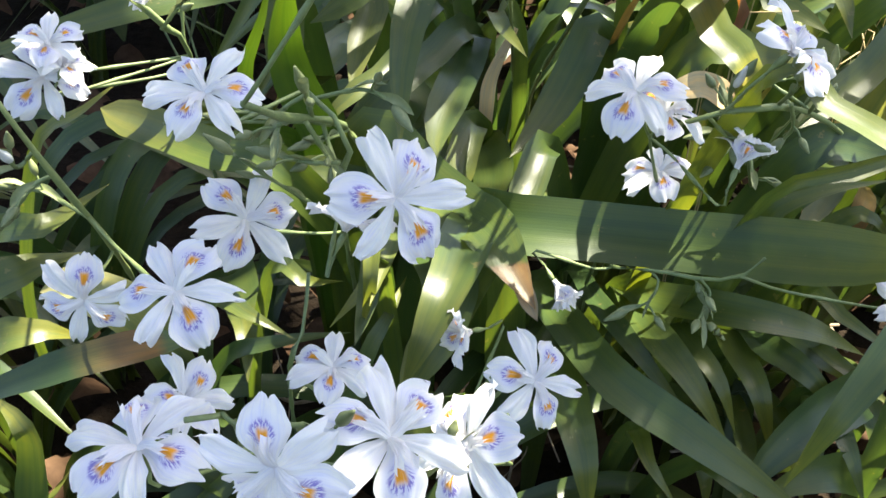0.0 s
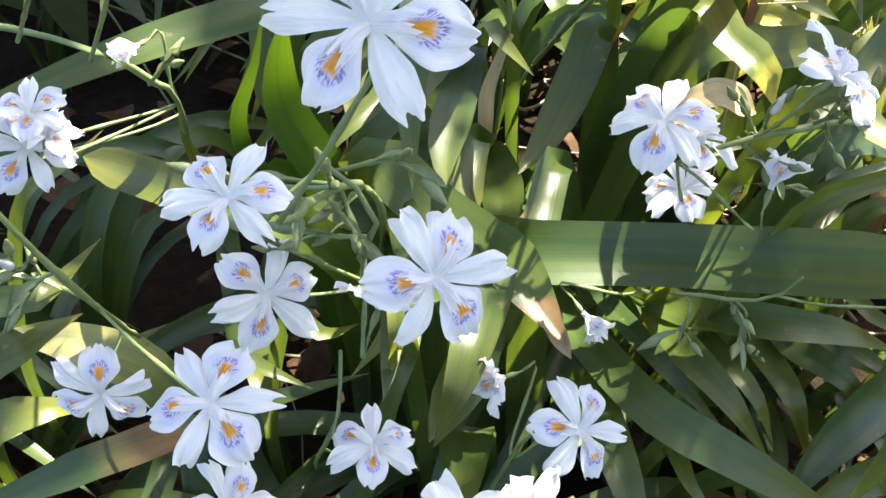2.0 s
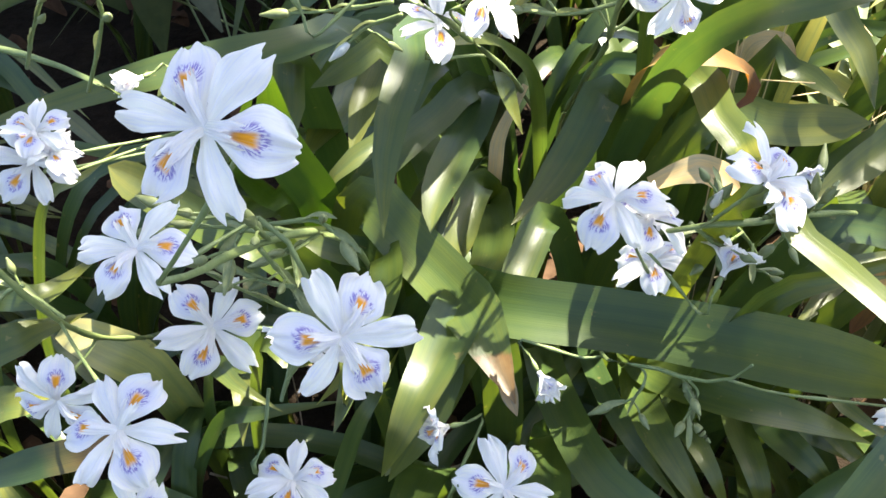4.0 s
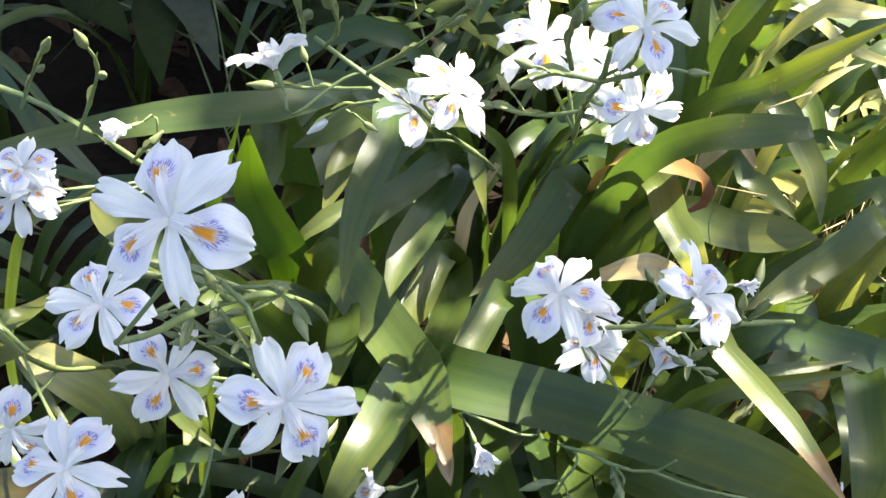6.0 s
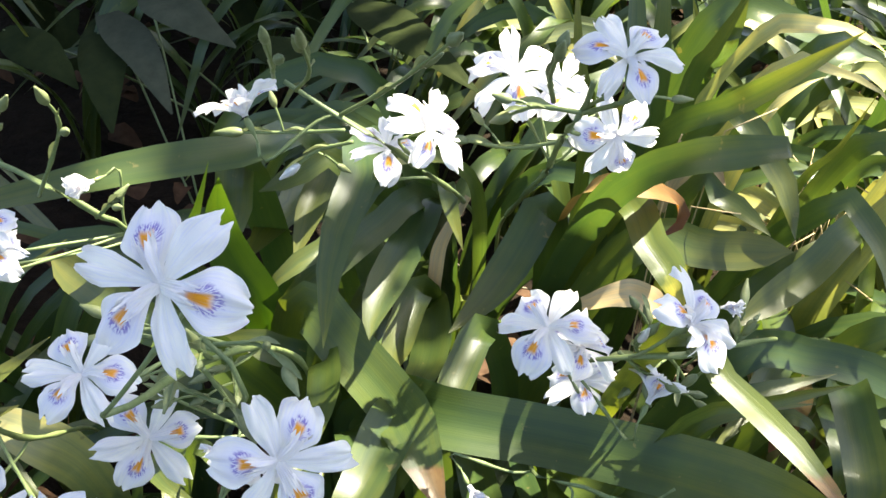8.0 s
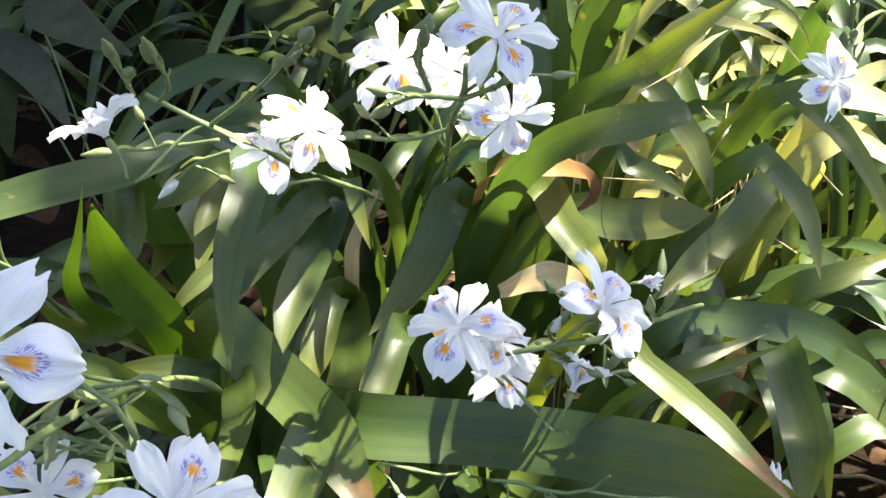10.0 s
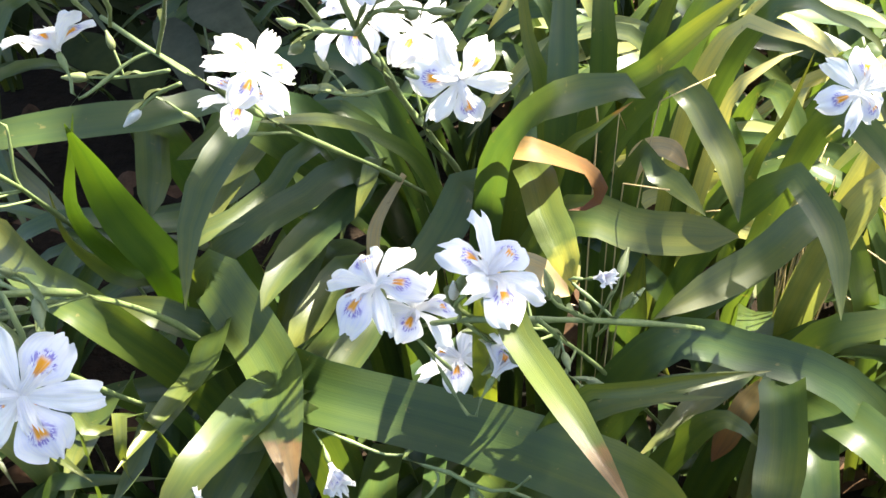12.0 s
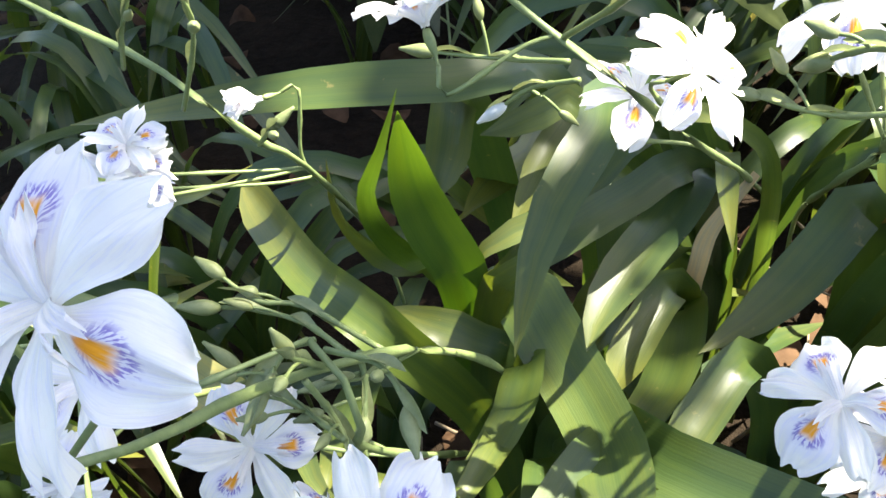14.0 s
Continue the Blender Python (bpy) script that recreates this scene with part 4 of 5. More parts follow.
# ---- dark shrub, added to close the bed at the back and block sky light ----
def build_shade_shrub():
    rng = random.Random(51)
    shrub = thing("shrub", (-0.62, 1.62, 0), "dense dark green shrub added behind the bed to block sky light", "shrub")
    base = WORLD[shrub].translation
    for _ in range(7):
        e = base + Vector((rng.uniform(-0.7, 0.6), rng.uniform(-0.3, 0.3), rng.uniform(0.9, 1.6)))
        v, f = tube([base + Vector((rng.uniform(-0.08, 0.08), rng.uniform(-0.05, 0.05), -0.02)), base.lerp(e, 0.5) + Vector((0, 0, 0.08)), e], lambda u: 0.014 - 0.01 * u, 10, 6)
        part("branch", mesh_of("branch", local(v, base), f, None, bark), shrub)
    verts, faces = [], []
    for _ in range(5200):
        a, b, q = rng.uniform(0, 6.28), rng.uniform(-1, 1), rng.uniform(0.55, 1.0)
        c = base + Vector((math.cos(a) * 0.9 * q * math.sqrt(1 - b * b * 0.6), math.sin(a) * 0.5 * q, 0.85 + 0.8 * b))
        d = Vector((rng.uniform(-1, 1), rng.uniform(-1.2, 0.6), rng.uniform(-0.8, 0.4))).normalized()
        s = d.cross(Vector((rng.uniform(-0.5, 0.5), rng.uniform(-0.9, 0.1), 1))).normalized()
        l, w = rng.uniform(0.05, 0.09), rng.uniform(0.012, 0.02)
        n0 = len(verts)
        for i in range(5):
            u = i / 4
            ww = w * math.sin(3.1416 * (0.05 + 0.9 * u))
            p = c + d * (l * u) + Vector((0, 0, -0.02 * u * u))
            verts += [p - s * ww, p + Vector((0, 0, -0.2 * ww)), p + s * ww]
        faces += grid_faces(5, 3, n0)
    part("crown", mesh_of("crown", local(verts, base), faces, None, broad_green_shaded), shrub)


build_shade_shrub()


# ---- iris flowers ----
def petal(length_of, half_width, lift, crest, rng, rows=16, cols=13, frill=0.03):
    verts, uvs = [], []
    ph = [rng.uniform(0, 6.28) for _ in range(6)]
    for r in range(rows):
        u = r / (rows - 1)
        for c in range(cols):
            v = 2 * c / (cols - 1) - 1
            reach = length_of(v) * (1 + (0.04 * math.sin(5 * v + ph[0]) + 0.02 * math.sin(10 * v + ph[1]) + 0.005 * math.sin(19 * v + ph[2])) * u ** 3)
            x = u * reach
            w = half_width(u) * (1 + (0.06 * math.sin(9 * u + ph[2] + (2 if v > 0 else 0)) + 0.03 * math.sin(19 * u + ph[5] + (1 if v > 0 else 0)) + 0.01 * math.sin(37 * u + ph[0])) * u)
            z = lift(u) + frill * u * u * abs(v) ** 2 * math.sin(7 * u + 5 * v + ph[3]) - 0.16 * w * v * v
            z += 0.045 * math.sin(4 * v + ph[4]) * u + 0.018 * math.sin(9 * v + ph[5] + 4 * u) * u * u + 0.010 * math.sin(15 * u + ph[1]) * abs(v)
            z -= 0.022 * math.exp(-(v / 0.16) ** 2) * math.sin(3.1416 * u) * (0.3 if crest else 1.0)
            if crest and 0.3 < u < 0.7:
                z += 0.045 * math.sin((u - 0.3) / 0.4 * 3.1416) * (math.exp(-(v / 0.09) ** 2) + 0.7 * math.exp(-((abs(v) - 0.27) / 0.09) ** 2))
            verts.append(Vector((x, v * w, z)))
            uvs.append((u, c / (cols - 1)))
    return verts, grid_faces(rows, cols), uvs


def rounded(u, start, end):
    """How far a petal's sides have drawn in towards its tip."""
    return 1.0 if u < start else math.sqrt(max(0.0, 1 - (1 - end * end) * ((u - start) / (1 - start)) ** 2))


def fall_mesh(rng):
    bend, notch = rng.uniform(0.0, 0.24), rng.uniform(0.0, 0.05)
    wide = rng.uniform(0.26, 0.32)
    return mesh_of("fall_petal", *petal(
        lambda v: 0.97 - 0.05 * v * v - notch * math.exp(-(v / 0.16) ** 2),
        lambda u: (0.075 + wide * (0.5 - 0.5 * math.cos(max(0.0, min((u - 0.10) / 0.54, 1.0)) * 3.1416))) * rounded(u, 0.66, 0.45),
        lambda u: 0.02 + 0.19 * math.sin(u * 2.3) - (0.19 + bend) * u ** 2.5,
        True, rng, 24, 27, 0.11), petal_fall)


def standard_mesh(rng):
    notch, lean, wide = rng.uniform(0.06, 0.20), rng.uniform(0.06, 0.28), rng.uniform(0.125, 0.165)
    side = rng.uniform(-0.3, 0.3)
    return mesh_of("standard_petal", *petal(
        lambda v: 1.07 - 0.07 * v * v - notch * math.exp(-((v - side) / 0.30) ** 2),
        lambda u: (0.065 + wide * (0.5 - 0.5 * math.cos(min(u / 0.66, 1.0) * 3.1416))) * rounded(u, 0.76, 0.62),
        lambda u: 0.02 + lean * u + 0.08 * math.sin(3.0 * u) - 0.18 * u ** 4,
        False, rng, 22, 23, 0.13), petal_plain)


def style_mesh(rng):
    """The narrow arm over a fall, split and fringed at its end."""
    return mesh_of("style_arm", *petal(
        lambda v: 0.50 - 0.14 * math.exp(-(v / 0.3) ** 2) + 0.06 * math.sin(19 * v),
        lambda u: 0.07 + 0.075 * u,
        lambda u: 0.05 + 0.24 * math.sin(u * 1.7),
        False, rng, 11, 19, 0.10), petal_plain)


def tube_mesh():
    v, f = tube([(0, 0, -0.02), (0, 0, -0.15), (0.02, 0, -0.35), (0.03, 0.02, -0.6)], lambda u: 0.055 + 0.03 * math.sin(u * 5.5), 10, 8)
    return mesh_of("flower", v, f, None, stem_green)


shape_rng = random.Random(8)
FALLS = [fall_mesh(shape_rng) for _ in range(7)]
STANDARDS = [standard_mesh(shape_rng) for _ in range(7)]
STYLES = [style_mesh(shape_rng) for _ in range(3)]
TUBE = tube_mesh()
flower_rng = random.Random(14)


def iris_flower(stalk, at, turn, size, cup=0.0, petals=6, label=""):
    """A flat open flower of three marked falls and three plain standards, under its stalk. cup: degrees by which it is closed."""
    m = pose(*at, *turn) @ Matrix.Diagonal((size, size, size, 1))
    flower = part("flower", TUBE, stalk, m, label)
    for i in range(6):
        if i >= petals:
            break
        k = (i % 3) * 120 + (60 if i > 2 else 0)
        meshes, name = (FALLS, "fall_petal") if i < 3 else (STANDARDS, "standard_petal")
        grow = flower_rng.uniform(0.93, 1.06)
        tilt = -cup + flower_rng.uniform(-7, 7)
        part(name, flower_rng.choice(meshes), flower, m @ pose(0, 0, 0, 0, 0, k + flower_rng.uniform(-5, 5)) @ pose(0, 0, 0, flower_rng.uniform(-9, 9), tilt, 0) @ Matrix.Diagonal((grow, grow * flower_rng.uniform(0.9, 1.08), grow, 1)))
    for i in range(3):
        part("style_arm", flower_rng.choice(STYLES), flower, m @ pose(0, 0, 0, 0, -cup * 0.8, i * 120))
    back = m @ Vector((0.03, 0.02, -0.58))
    away = (m.to_3x3() @ Vector((0, 0, -1))).normalized()
    return flower, back, away


def stem_part(stalk, points, radius, name="stem", knots=(), steps=18):
    base = WORLD[stalk].translation
    v, f = tube(points, radius, steps, 8, knots)
    return part(name, mesh_of(name, local(v, base), f, None, stem_green), stalk)


def bud_part(stalk, at, way, length, radius, material):
    base = WORLD[stalk].translation
    way = Vector(way).normalized()
    a = Vector(at)
    v, f = tube([a, a + way * length * 0.5, a + way * length], lambda u: radius * (0.28 + 0.85 * math.sin(3.0 * min(1, u * 1.02) ** 0.8)) * (1 - 0.6 * u * u) + 0.0002, 10, 8)
    return part("bud", mesh_of("bud", local(v, base), f, None, material), stalk)


def iris_stalk(points, radius, branches, label):
    """A branching flower stalk: main stem, side branches with sheathing bracts and a bud at each end."""
    rng = random.Random(len(branches) * 7 + int(points[0][0] * 1000))
    root = Vector(points[0])
    foot = Vector((root.x + rng.uniform(-0.01, 0.01), root.y + 0.03, 0.0))
    foot.z = ground_height(foot.x, foot.y)
    stalk = thing("iris_stalk", foot, label, "iris", "flower stalks")
    stem_part(stalk, [foot, (foot + root) * 0.5 + Vector((0, 0.01, 0))] + [Vector(p) for p in points], lambda u: radius * 0.00075 * (1.2 - 0.4 * u), knots=(0.45, 0.62, 0.78, 0.9), steps=34)
    for b in branches:
        stem_part(stalk, b if len(b) > 2 else [b[0], (Vector(b[0]) + Vector(b[1])) * 0.5, b[1]], lambda u: radius * 0.00062 * (0.9 - 0.35 * u), "branch", (0.35, 0.7))
        way = (Vector(b[-1]) - Vector(b[-2])).normalized()
        long = rng.uniform(0.009, 0.014)
        bud_part(stalk, Vector(b[-1]) - way * long * 0.4, way, long, rng.uniform(0.0016, 0.0023), bud_white if rng.random() < 0.04 else bud_green)
        line = spline([Vector(p) for p in b], 12)
        side = Vector((rng.uniform(-1, 1), rng.uniform(-0.9, 0.2), rng.uniform(0.1, 0.9))).normalized()
        side = (side + (line[8] - line[7]).normalized() * 0.9).normalized()
        tip = line[7] + side * rng.uniform(0.007, 0.015)
        stem_part(stalk, [line[7], line[7].lerp(tip, 0.5) + Vector((0, 0, 0.001)), tip], 0.0005, "branch", (), 8)
        bud_part(stalk, tip - side * 0.001, side, rng.uniform(0.006, 0.011), rng.uniform(0.0012, 0.002), bud_green)
        for at in (0.45, 0.75):
            i = int(at * 12)
            w = (line[i] - line[i - 1]).normalized()
            v, f, uv = blade([line[i - 1], line[i - 1] + w * 0.008 + Vector((0, 0, 0.002)), line[i - 1] + w * 0.016], 0.0035, rng.uniform(-60, 60), 6, 4, 0.5, rng)
            part("bract", mesh_of("bract", local(v, foot), f, uv, bud_green), stalk)
    return stalk


def pedicel(stalk, back, away, points, radius=0.0007):
    """The short stem from a flower to the nearest stretch of its stalk."""
    line = spline(points, 40)
    near = min(line, key=lambda p: (p - back - away * 0.02 - Vector((0, 0, -0.015))).length)
    gap = (near - back).length
    if gap > 0.11:
        near = back + away * 0.03 + Vector((0, 0.02, -0.07))
        gap = 0.08
    stem_part(stalk, [back, back + away * min(gap * 0.3, 0.008), near * 0.7 + back * 0.3 + Vector((0, 0, -0.04 * gap)), near], radius, "pedicel", (0.5,), 10)


line_o = [(-0.156, 0.525, 0.22), (-0.124, 0.417, 0.37), (-0.125, 0.393, 0.4), (-0.136, 0.383, 0.42), (-0.166, 0.39, 0.43), (-0.201, 0.394, 0.437), (-0.24, 0.4, 0.445)]
stalk_o = iris_stalk(line_o, 1.7, [[(-0.141, 0.374, 0.425), (-0.125, 0.367, 0.455), (-0.116, 0.359, 0.475), (-0.116, 0.351, 0.49)],
    [(-0.169, 0.382, 0.431), (-0.154, 0.371, 0.455), (-0.141, 0.367, 0.475)],
    [(-0.127, 0.392, 0.4), (-0.115, 0.384, 0.415), (-0.112, 0.386, 0.418)]], "long leaning iris stalk with buds and a sunlit flower")
line_j = [(-0.045, 0.457, 0.2), (-0.035, 0.384, 0.32), (-0.039, 0.328, 0.39), (-0.047, 0.292, 0.42), (-0.052, 0.264, 0.44), (-0.051, 0.237, 0.46), (-0.053, 0.219, 0.475)]
stalk_j = iris_stalk(line_j, 1.8, [[(-0.047, 0.292, 0.42), (-0.046, 0.278, 0.44), (-0.047, 0.277, 0.445)],
    [(-0.044, 0.317, 0.4), (-0.074, 0.325, 0.4), (-0.086, 0.319, 0.405), (-0.102, 0.322, 0.41)],
    [(-0.048, 0.305, 0.41), (-0.071, 0.319, 0.4), (-0.089, 0.319, 0.4), (-0.1, 0.311, 0.405)],
    [(-0.046, 0.307, 0.41), (-0.044, 0.304, 0.4), (-0.041, 0.294, 0.39)],
    [(-0.048, 0.283, 0.425), (-0.042, 0.284, 0.41), (-0.034, 0.278, 0.4)],
    [(-0.039, 0.328, 0.39), (-0.044, 0.308, 0.4), (-0.053, 0.296, 0.405)]], "thick iris stalk with many buds and open flowers")
line_p = [(0.056, 0.67, 0.18), (0.04, 0.514, 0.33), (0.031, 0.434, 0.4), (0.02, 0.392, 0.44), (0.008, 0.375, 0.463), (-0.013, 0.375, 0.476), (-0.032, 0.378, 0.487)]
stalk_p = iris_stalk(line_p, 1.6, [[(-0.01, 0.375, 0.475), (0.015, 0.343, 0.51), (0.035, 0.312, 0.545)],
    [(-0.027, 0.375, 0.485), (-0.019, 0.364, 0.5), (-0.019, 0.351, 0.52)],
    [(-0.036, 0.378, 0.487), (-0.032, 0.36, 0.505), (-0.032, 0.352, 0.52)],
    [(-0.009, 0.378, 0.466), (-0.035, 0.39, 0.455), (-0.059, 0.392, 0.452)],
    [(-0.006, 0.379, 0.46), (-0.022, 0.385, 0.45), (-0.033, 0.384, 0.44)]], "slender iris stalk with buds and pale flowers")
line_r = [(0.07, 0.671, 0.18), (0.076, 0.522, 0.33), (0.079, 0.436, 0.41), (0.078, 0.382, 0.465), (0.08, 0.342, 0.505), (0.08, 0.327, 0.525)]
stalk_r = iris_stalk(line_r, 1.8, [[(0.08, 0.34, 0.505), (0.064, 0.35, 0.5), (0.053, 0.357, 0.49)],
    [(0.069, 0.338, 0.51), (0.066, 0.328, 0.525), (0.067, 0.317, 0.54)],
    [(0.079, 0.389, 0.46), (0.06, 0.397, 0.45), (0.037, 0.408, 0.445)],
    [(0.09, 0.394, 0.46), (0.082, 0.39, 0.465), (0.093, 0.408, 0.455)],
    [(0.08, 0.34, 0.505), (0.092, 0.325, 0.52), (0.097, 0.346, 0.51)]], "upright iris stalk with bright white flowers")
line_k = [(0.341, 0.595, 0.15), (0.227, 0.446, 0.3), (0.168, 0.368, 0.37), (0.134, 0.33, 0.4), (0.107, 0.331, 0.395), (0.089, 0.344, 0.375)]
stalk_k = iris_stalk(line_k, 1.7, [[(0.141, 0.332, 0.4), (0.149, 0.343, 0.38), (0.144, 0.344, 0.37)],
    [(0.119, 0.333, 0.395), (0.112, 0.323, 0.41), (0.113, 0.319, 0.42)],
    [(0.136, 0.332, 0.4), (0.131, 0.307, 0.425), (0.125, 0.298, 0.44)],
    [(0.16, 0.356, 0.38), (0.148, 0.319, 0.42), (0.146, 0.317, 0.43)],
    [(0.11, 0.339, 0.39), (0.123, 0.341, 0.375), (0.125, 0.336, 0.37)]], "branching green iris stalk with pale lavender flowers")
line_y = [(0.215, 0.501, 0.15), (0.164, 0.411, 0.3), (0.135, 0.373, 0.36), (0.125, 0.367, 0.37)]
stalk_y = iris_stalk(line_y, 1.3, [[(0.143, 0.377, 0.35), (0.131, 0.362, 0.355), (0.121, 0.354, 0.35)],
    [(0.135, 0.373, 0.36), (0.132, 0.379, 0.365), (0.13, 0.383, 0.37)],
    [(0.159, 0.4, 0.32), (0.16, 0.379, 0.355), (0.168, 0.37, 0.385), (0.17, 0.38, 0.39)],
    [(0.162, 0.38, 0.35), (0.169, 0.37, 0.37), (0.175, 0.376, 0.375)],
    [(0.153, 0.39, 0.33), (0.151, 0.374, 0.33), (0.162, 0.377, 0.325)],
    [(0.139, 0.375, 0.355), (0.126, 0.363, 0.365), (0.113, 0.359, 0.365)]], "short green iris stalk bearing only closed buds")
line_u = [(0.481, 0.858, 0.2), (0.384, 0.65, 0.36), (0.329, 0.571, 0.4), (0.294, 0.511, 0.42), (0.268, 0.467, 0.43)]
stalk_u = iris_stalk(line_u, 1.5, [[(0.294, 0.511, 0.42), (0.287, 0.506, 0.44), (0.276, 0.495, 0.46)],
    [(0.329, 0.571, 0.4), (0.318, 0.548, 0.395)],
    [(0.28, 0.487, 0.425), (0.274, 0.482, 0.44)]], "branching green iris stalk with pale lavender flowers")
line_x = [(0.091, 0.429, 0.22), (0.083, 0.342, 0.3), (0.105, 0.331, 0.307), (0.12, 0.321, 0.312), (0.134, 0.317, 0.318), (0.142, 0.316, 0.33)]
stalk_x = iris_stalk(line_x, 1.2, [[(0.098, 0.334, 0.305), (0.101, 0.329, 0.303), (0.096, 0.321, 0.298), (0.082, 0.318, 0.292)],
    [(0.118, 0.321, 0.312), (0.123, 0.319, 0.305), (0.119, 0.311, 0.298), (0.124, 0.306, 0.295)],
    [(0.116, 0.324, 0.31), (0.119, 0.319, 0.305)]], "branching green iris stalk with pale lavender flowers")
line_e = [(-0.201, 0.465, 0.15), (-0.142, 0.311, 0.34), (-0.139, 0.281, 0.395), (-0.145, 0.277, 0.42), (-0.152, 0.276, 0.445)]
stalk_e = iris_stalk(line_e, 1.6, [[(-0.143, 0.285, 0.4), (-0.152, 0.285, 0.395), (-0.162, 0.279, 0.385)],
    [(-0.145, 0.279, 0.415), (-0.151, 0.276, 0.41), (-0.15, 0.269, 0.42)],
    [(-0.14, 0.295, 0.37), (-0.16, 0.305, 0.375), (-0.176, 0.304, 0.38)]], "branching green iris stalk with pale lavender flowers")
line_a = [(-0.055, 0.455, 0.15), (-0.044, 0.33, 0.33), (-0.038, 0.285, 0.4), (-0.033, 0.282, 0.415), (-0.042, 0.288, 0.43), (-0.048, 0.288, 0.435)]
stalk_a = iris_stalk(line_a, 1.6, [[(-0.045, 0.29, 0.43), (-0.028, 0.285, 0.437), (-0.018, 0.278, 0.437), (-0.014, 0.272, 0.435)],
    [(-0.049, 0.292, 0.43), (-0.057, 0.289, 0.425), (-0.058, 0.275, 0.42)],
    [(-0.056, 0.282, 0.425), (-0.061, 0.285, 0.42)],
    [(-0.037, 0.279, 0.41), (-0.05, 0.286, 0.405), (-0.066, 0.292, 0.405)],
    [(-0.042, 0.315, 0.35), (-0.069, 0.298, 0.39), (-0.083, 0.296, 0.405)]], "branching green iris stalk with pale lavender flowers")
line_g = [(-0.089, 0.361, 0.15), (-0.06, 0.253, 0.33), (-0.053, 0.252, 0.35), (-0.05, 0.264, 0.37)]
stalk_g = iris_stalk(line_g, 1.2, [], "branching green iris stalk with pale lavender flowers")
line_h = [(0.005, 0.325, 0.15), (0.016, 0.266, 0.3), (0.027, 0.264, 0.31)]
stalk_h = iris_stalk(line_h, 1.2, [], "branching green iris stalk with pale lavender flowers")
line_f = [(-0.099, 0.255, 0.2), (-0.062, 0.183, 0.37), (-0.062, 0.174, 0.4), (-0.071, 0.168, 0.405)]
stalk_f = iris_stalk(line_f, 1.5, [[(-0.06, 0.176, 0.38), (-0.035, 0.165, 0.4), (-0.025, 0.157, 0.42)],
    [(-0.016, 0.189, 0.33), (0.003, 0.19, 0.36), (0.016, 0.197, 0.365)]], "branching green iris stalk with pale lavender flowers")

def bloom(stalk, line, at, turn, size, cup=0.0, label=""):
    flower, back, away = iris_flower(stalk, at, turn, size, cup, label=label)
    pedicel(stalk, back, away, line)


bloom(stalk_a, line_a, (-0.016, 0.253, 0.415), (50.6, -35.5, 54.5), 0.0242)
bloom(stalk_a, line_a, (-0.07, 0.244, 0.462), (20.8, -3.9, 1.7), 0.0176)
bloom(stalk_a, line_a, (-0.077, 0.289, 0.375), (42.6, 7.9, 28.6), 0.0219)
bloom(stalk_e, line_e, (-0.085, 0.221, 0.402), (10.4, -18.9, 60.5), 0.0199)
bloom(stalk_e, line_e, (-0.14, 0.269, 0.351), (32.7, -67.4, 60.7), 0.0193)
bloom(stalk_f, line_f, (-0.035, 0.123, 0.447), (-35.2, -60.2, 111), 0.0184)
bloom(stalk_f, line_f, (-0.084, 0.163, 0.399), (-4.9, -1.8, 104.1), 0.0216)
bloom(stalk_f, line_f, (-0.014, 0.162, 0.405), (19.6, 4.7, 52.2), 0.0224)
bloom(stalk_f, line_f, (0.009, 0.189, 0.364), (21.2, -40.7, -15), 0.023)
bloom(stalk_g, line_g, (-0.042, 0.245, 0.338), (7.5, 8, 31.5), 0.017)
bloom(stalk_h, line_h, (0.038, 0.264, 0.308), (40.4, -14.2, 55.8), 0.0217)
bloom(stalk_j, line_j, (-0.026, 0.211, 0.533), (45.4, 3, -14.6), 0.0212)
bloom(stalk_k, line_k, (0.079, 0.338, 0.402), (16.1, -13.5, -6.2), 0.0212)
bloom(stalk_k, line_k, (0.104, 0.372, 0.334), (-1.4, -12, 35.3), 0.0193)
bloom(stalk_k, line_k, (0.126, 0.31, 0.436), (-16.8, -30.2, -165.4), 0.0203, 15)
bloom(stalk_o, line_o, (-0.178, 0.373, 0.386), (35, 20, 10), 0.021)
bloom(stalk_o, line_o, (-0.168, 0.371, 0.392), (25, 15, 70), 0.0145, 20)
bloom(stalk_o, line_o, (-0.172, 0.374, 0.402), (15, 5, 35), 0.0155, 15)
bloom(stalk_p, line_p, (0.024, 0.382, 0.467), (43.6, 24.1, 41.7), 0.0195)
bloom(stalk_p, line_p, (0.005, 0.407, 0.438), (2, -16, 161.9), 0.0182)
bloom(stalk_r, line_r, (0.059, 0.411, 0.477), (13.6, -21.2, 35), 0.0221)
bloom(stalk_r, line_r, (0.088, 0.32, 0.538), (13.4, -18, 53), 0.0164)
bloom(stalk_r, line_r, (0.102, 0.395, 0.461), (71, -49.7, 28.8), 0.02)
bloom(stalk_u, line_u, (0.258, 0.449, 0.438), (36, -53.2, 77.5), 0.0176)
bloom(stalk_p, line_p, (-0.045, 0.365, 0.478), (-38, 0, 44), 0.0185, 28)
bloom(stalk_a, line_a, (-0.035, 0.262, 0.392), (40, -10, 160), 0.017, 20)
bloom(stalk_h, line_h, (0.013, 0.298, 0.302), (75, 0, -60), 0.016, 45, "half-closed fading flower")
bloom(stalk_k, line_k, (0.125, 0.331, 0.368), (-40, 35, 0), 0.017, 60, "half-closed pale flower")
bloom(stalk_x, line_x, (0.052, 0.33, 0.303), (120, 0, 40), 0.015, 70, "withered hanging white flower")
bloom(stalk_o, line_o, (-0.13, 0.404, 0.412), (60, -60, 0), 0.014, 72, "opening white bud")
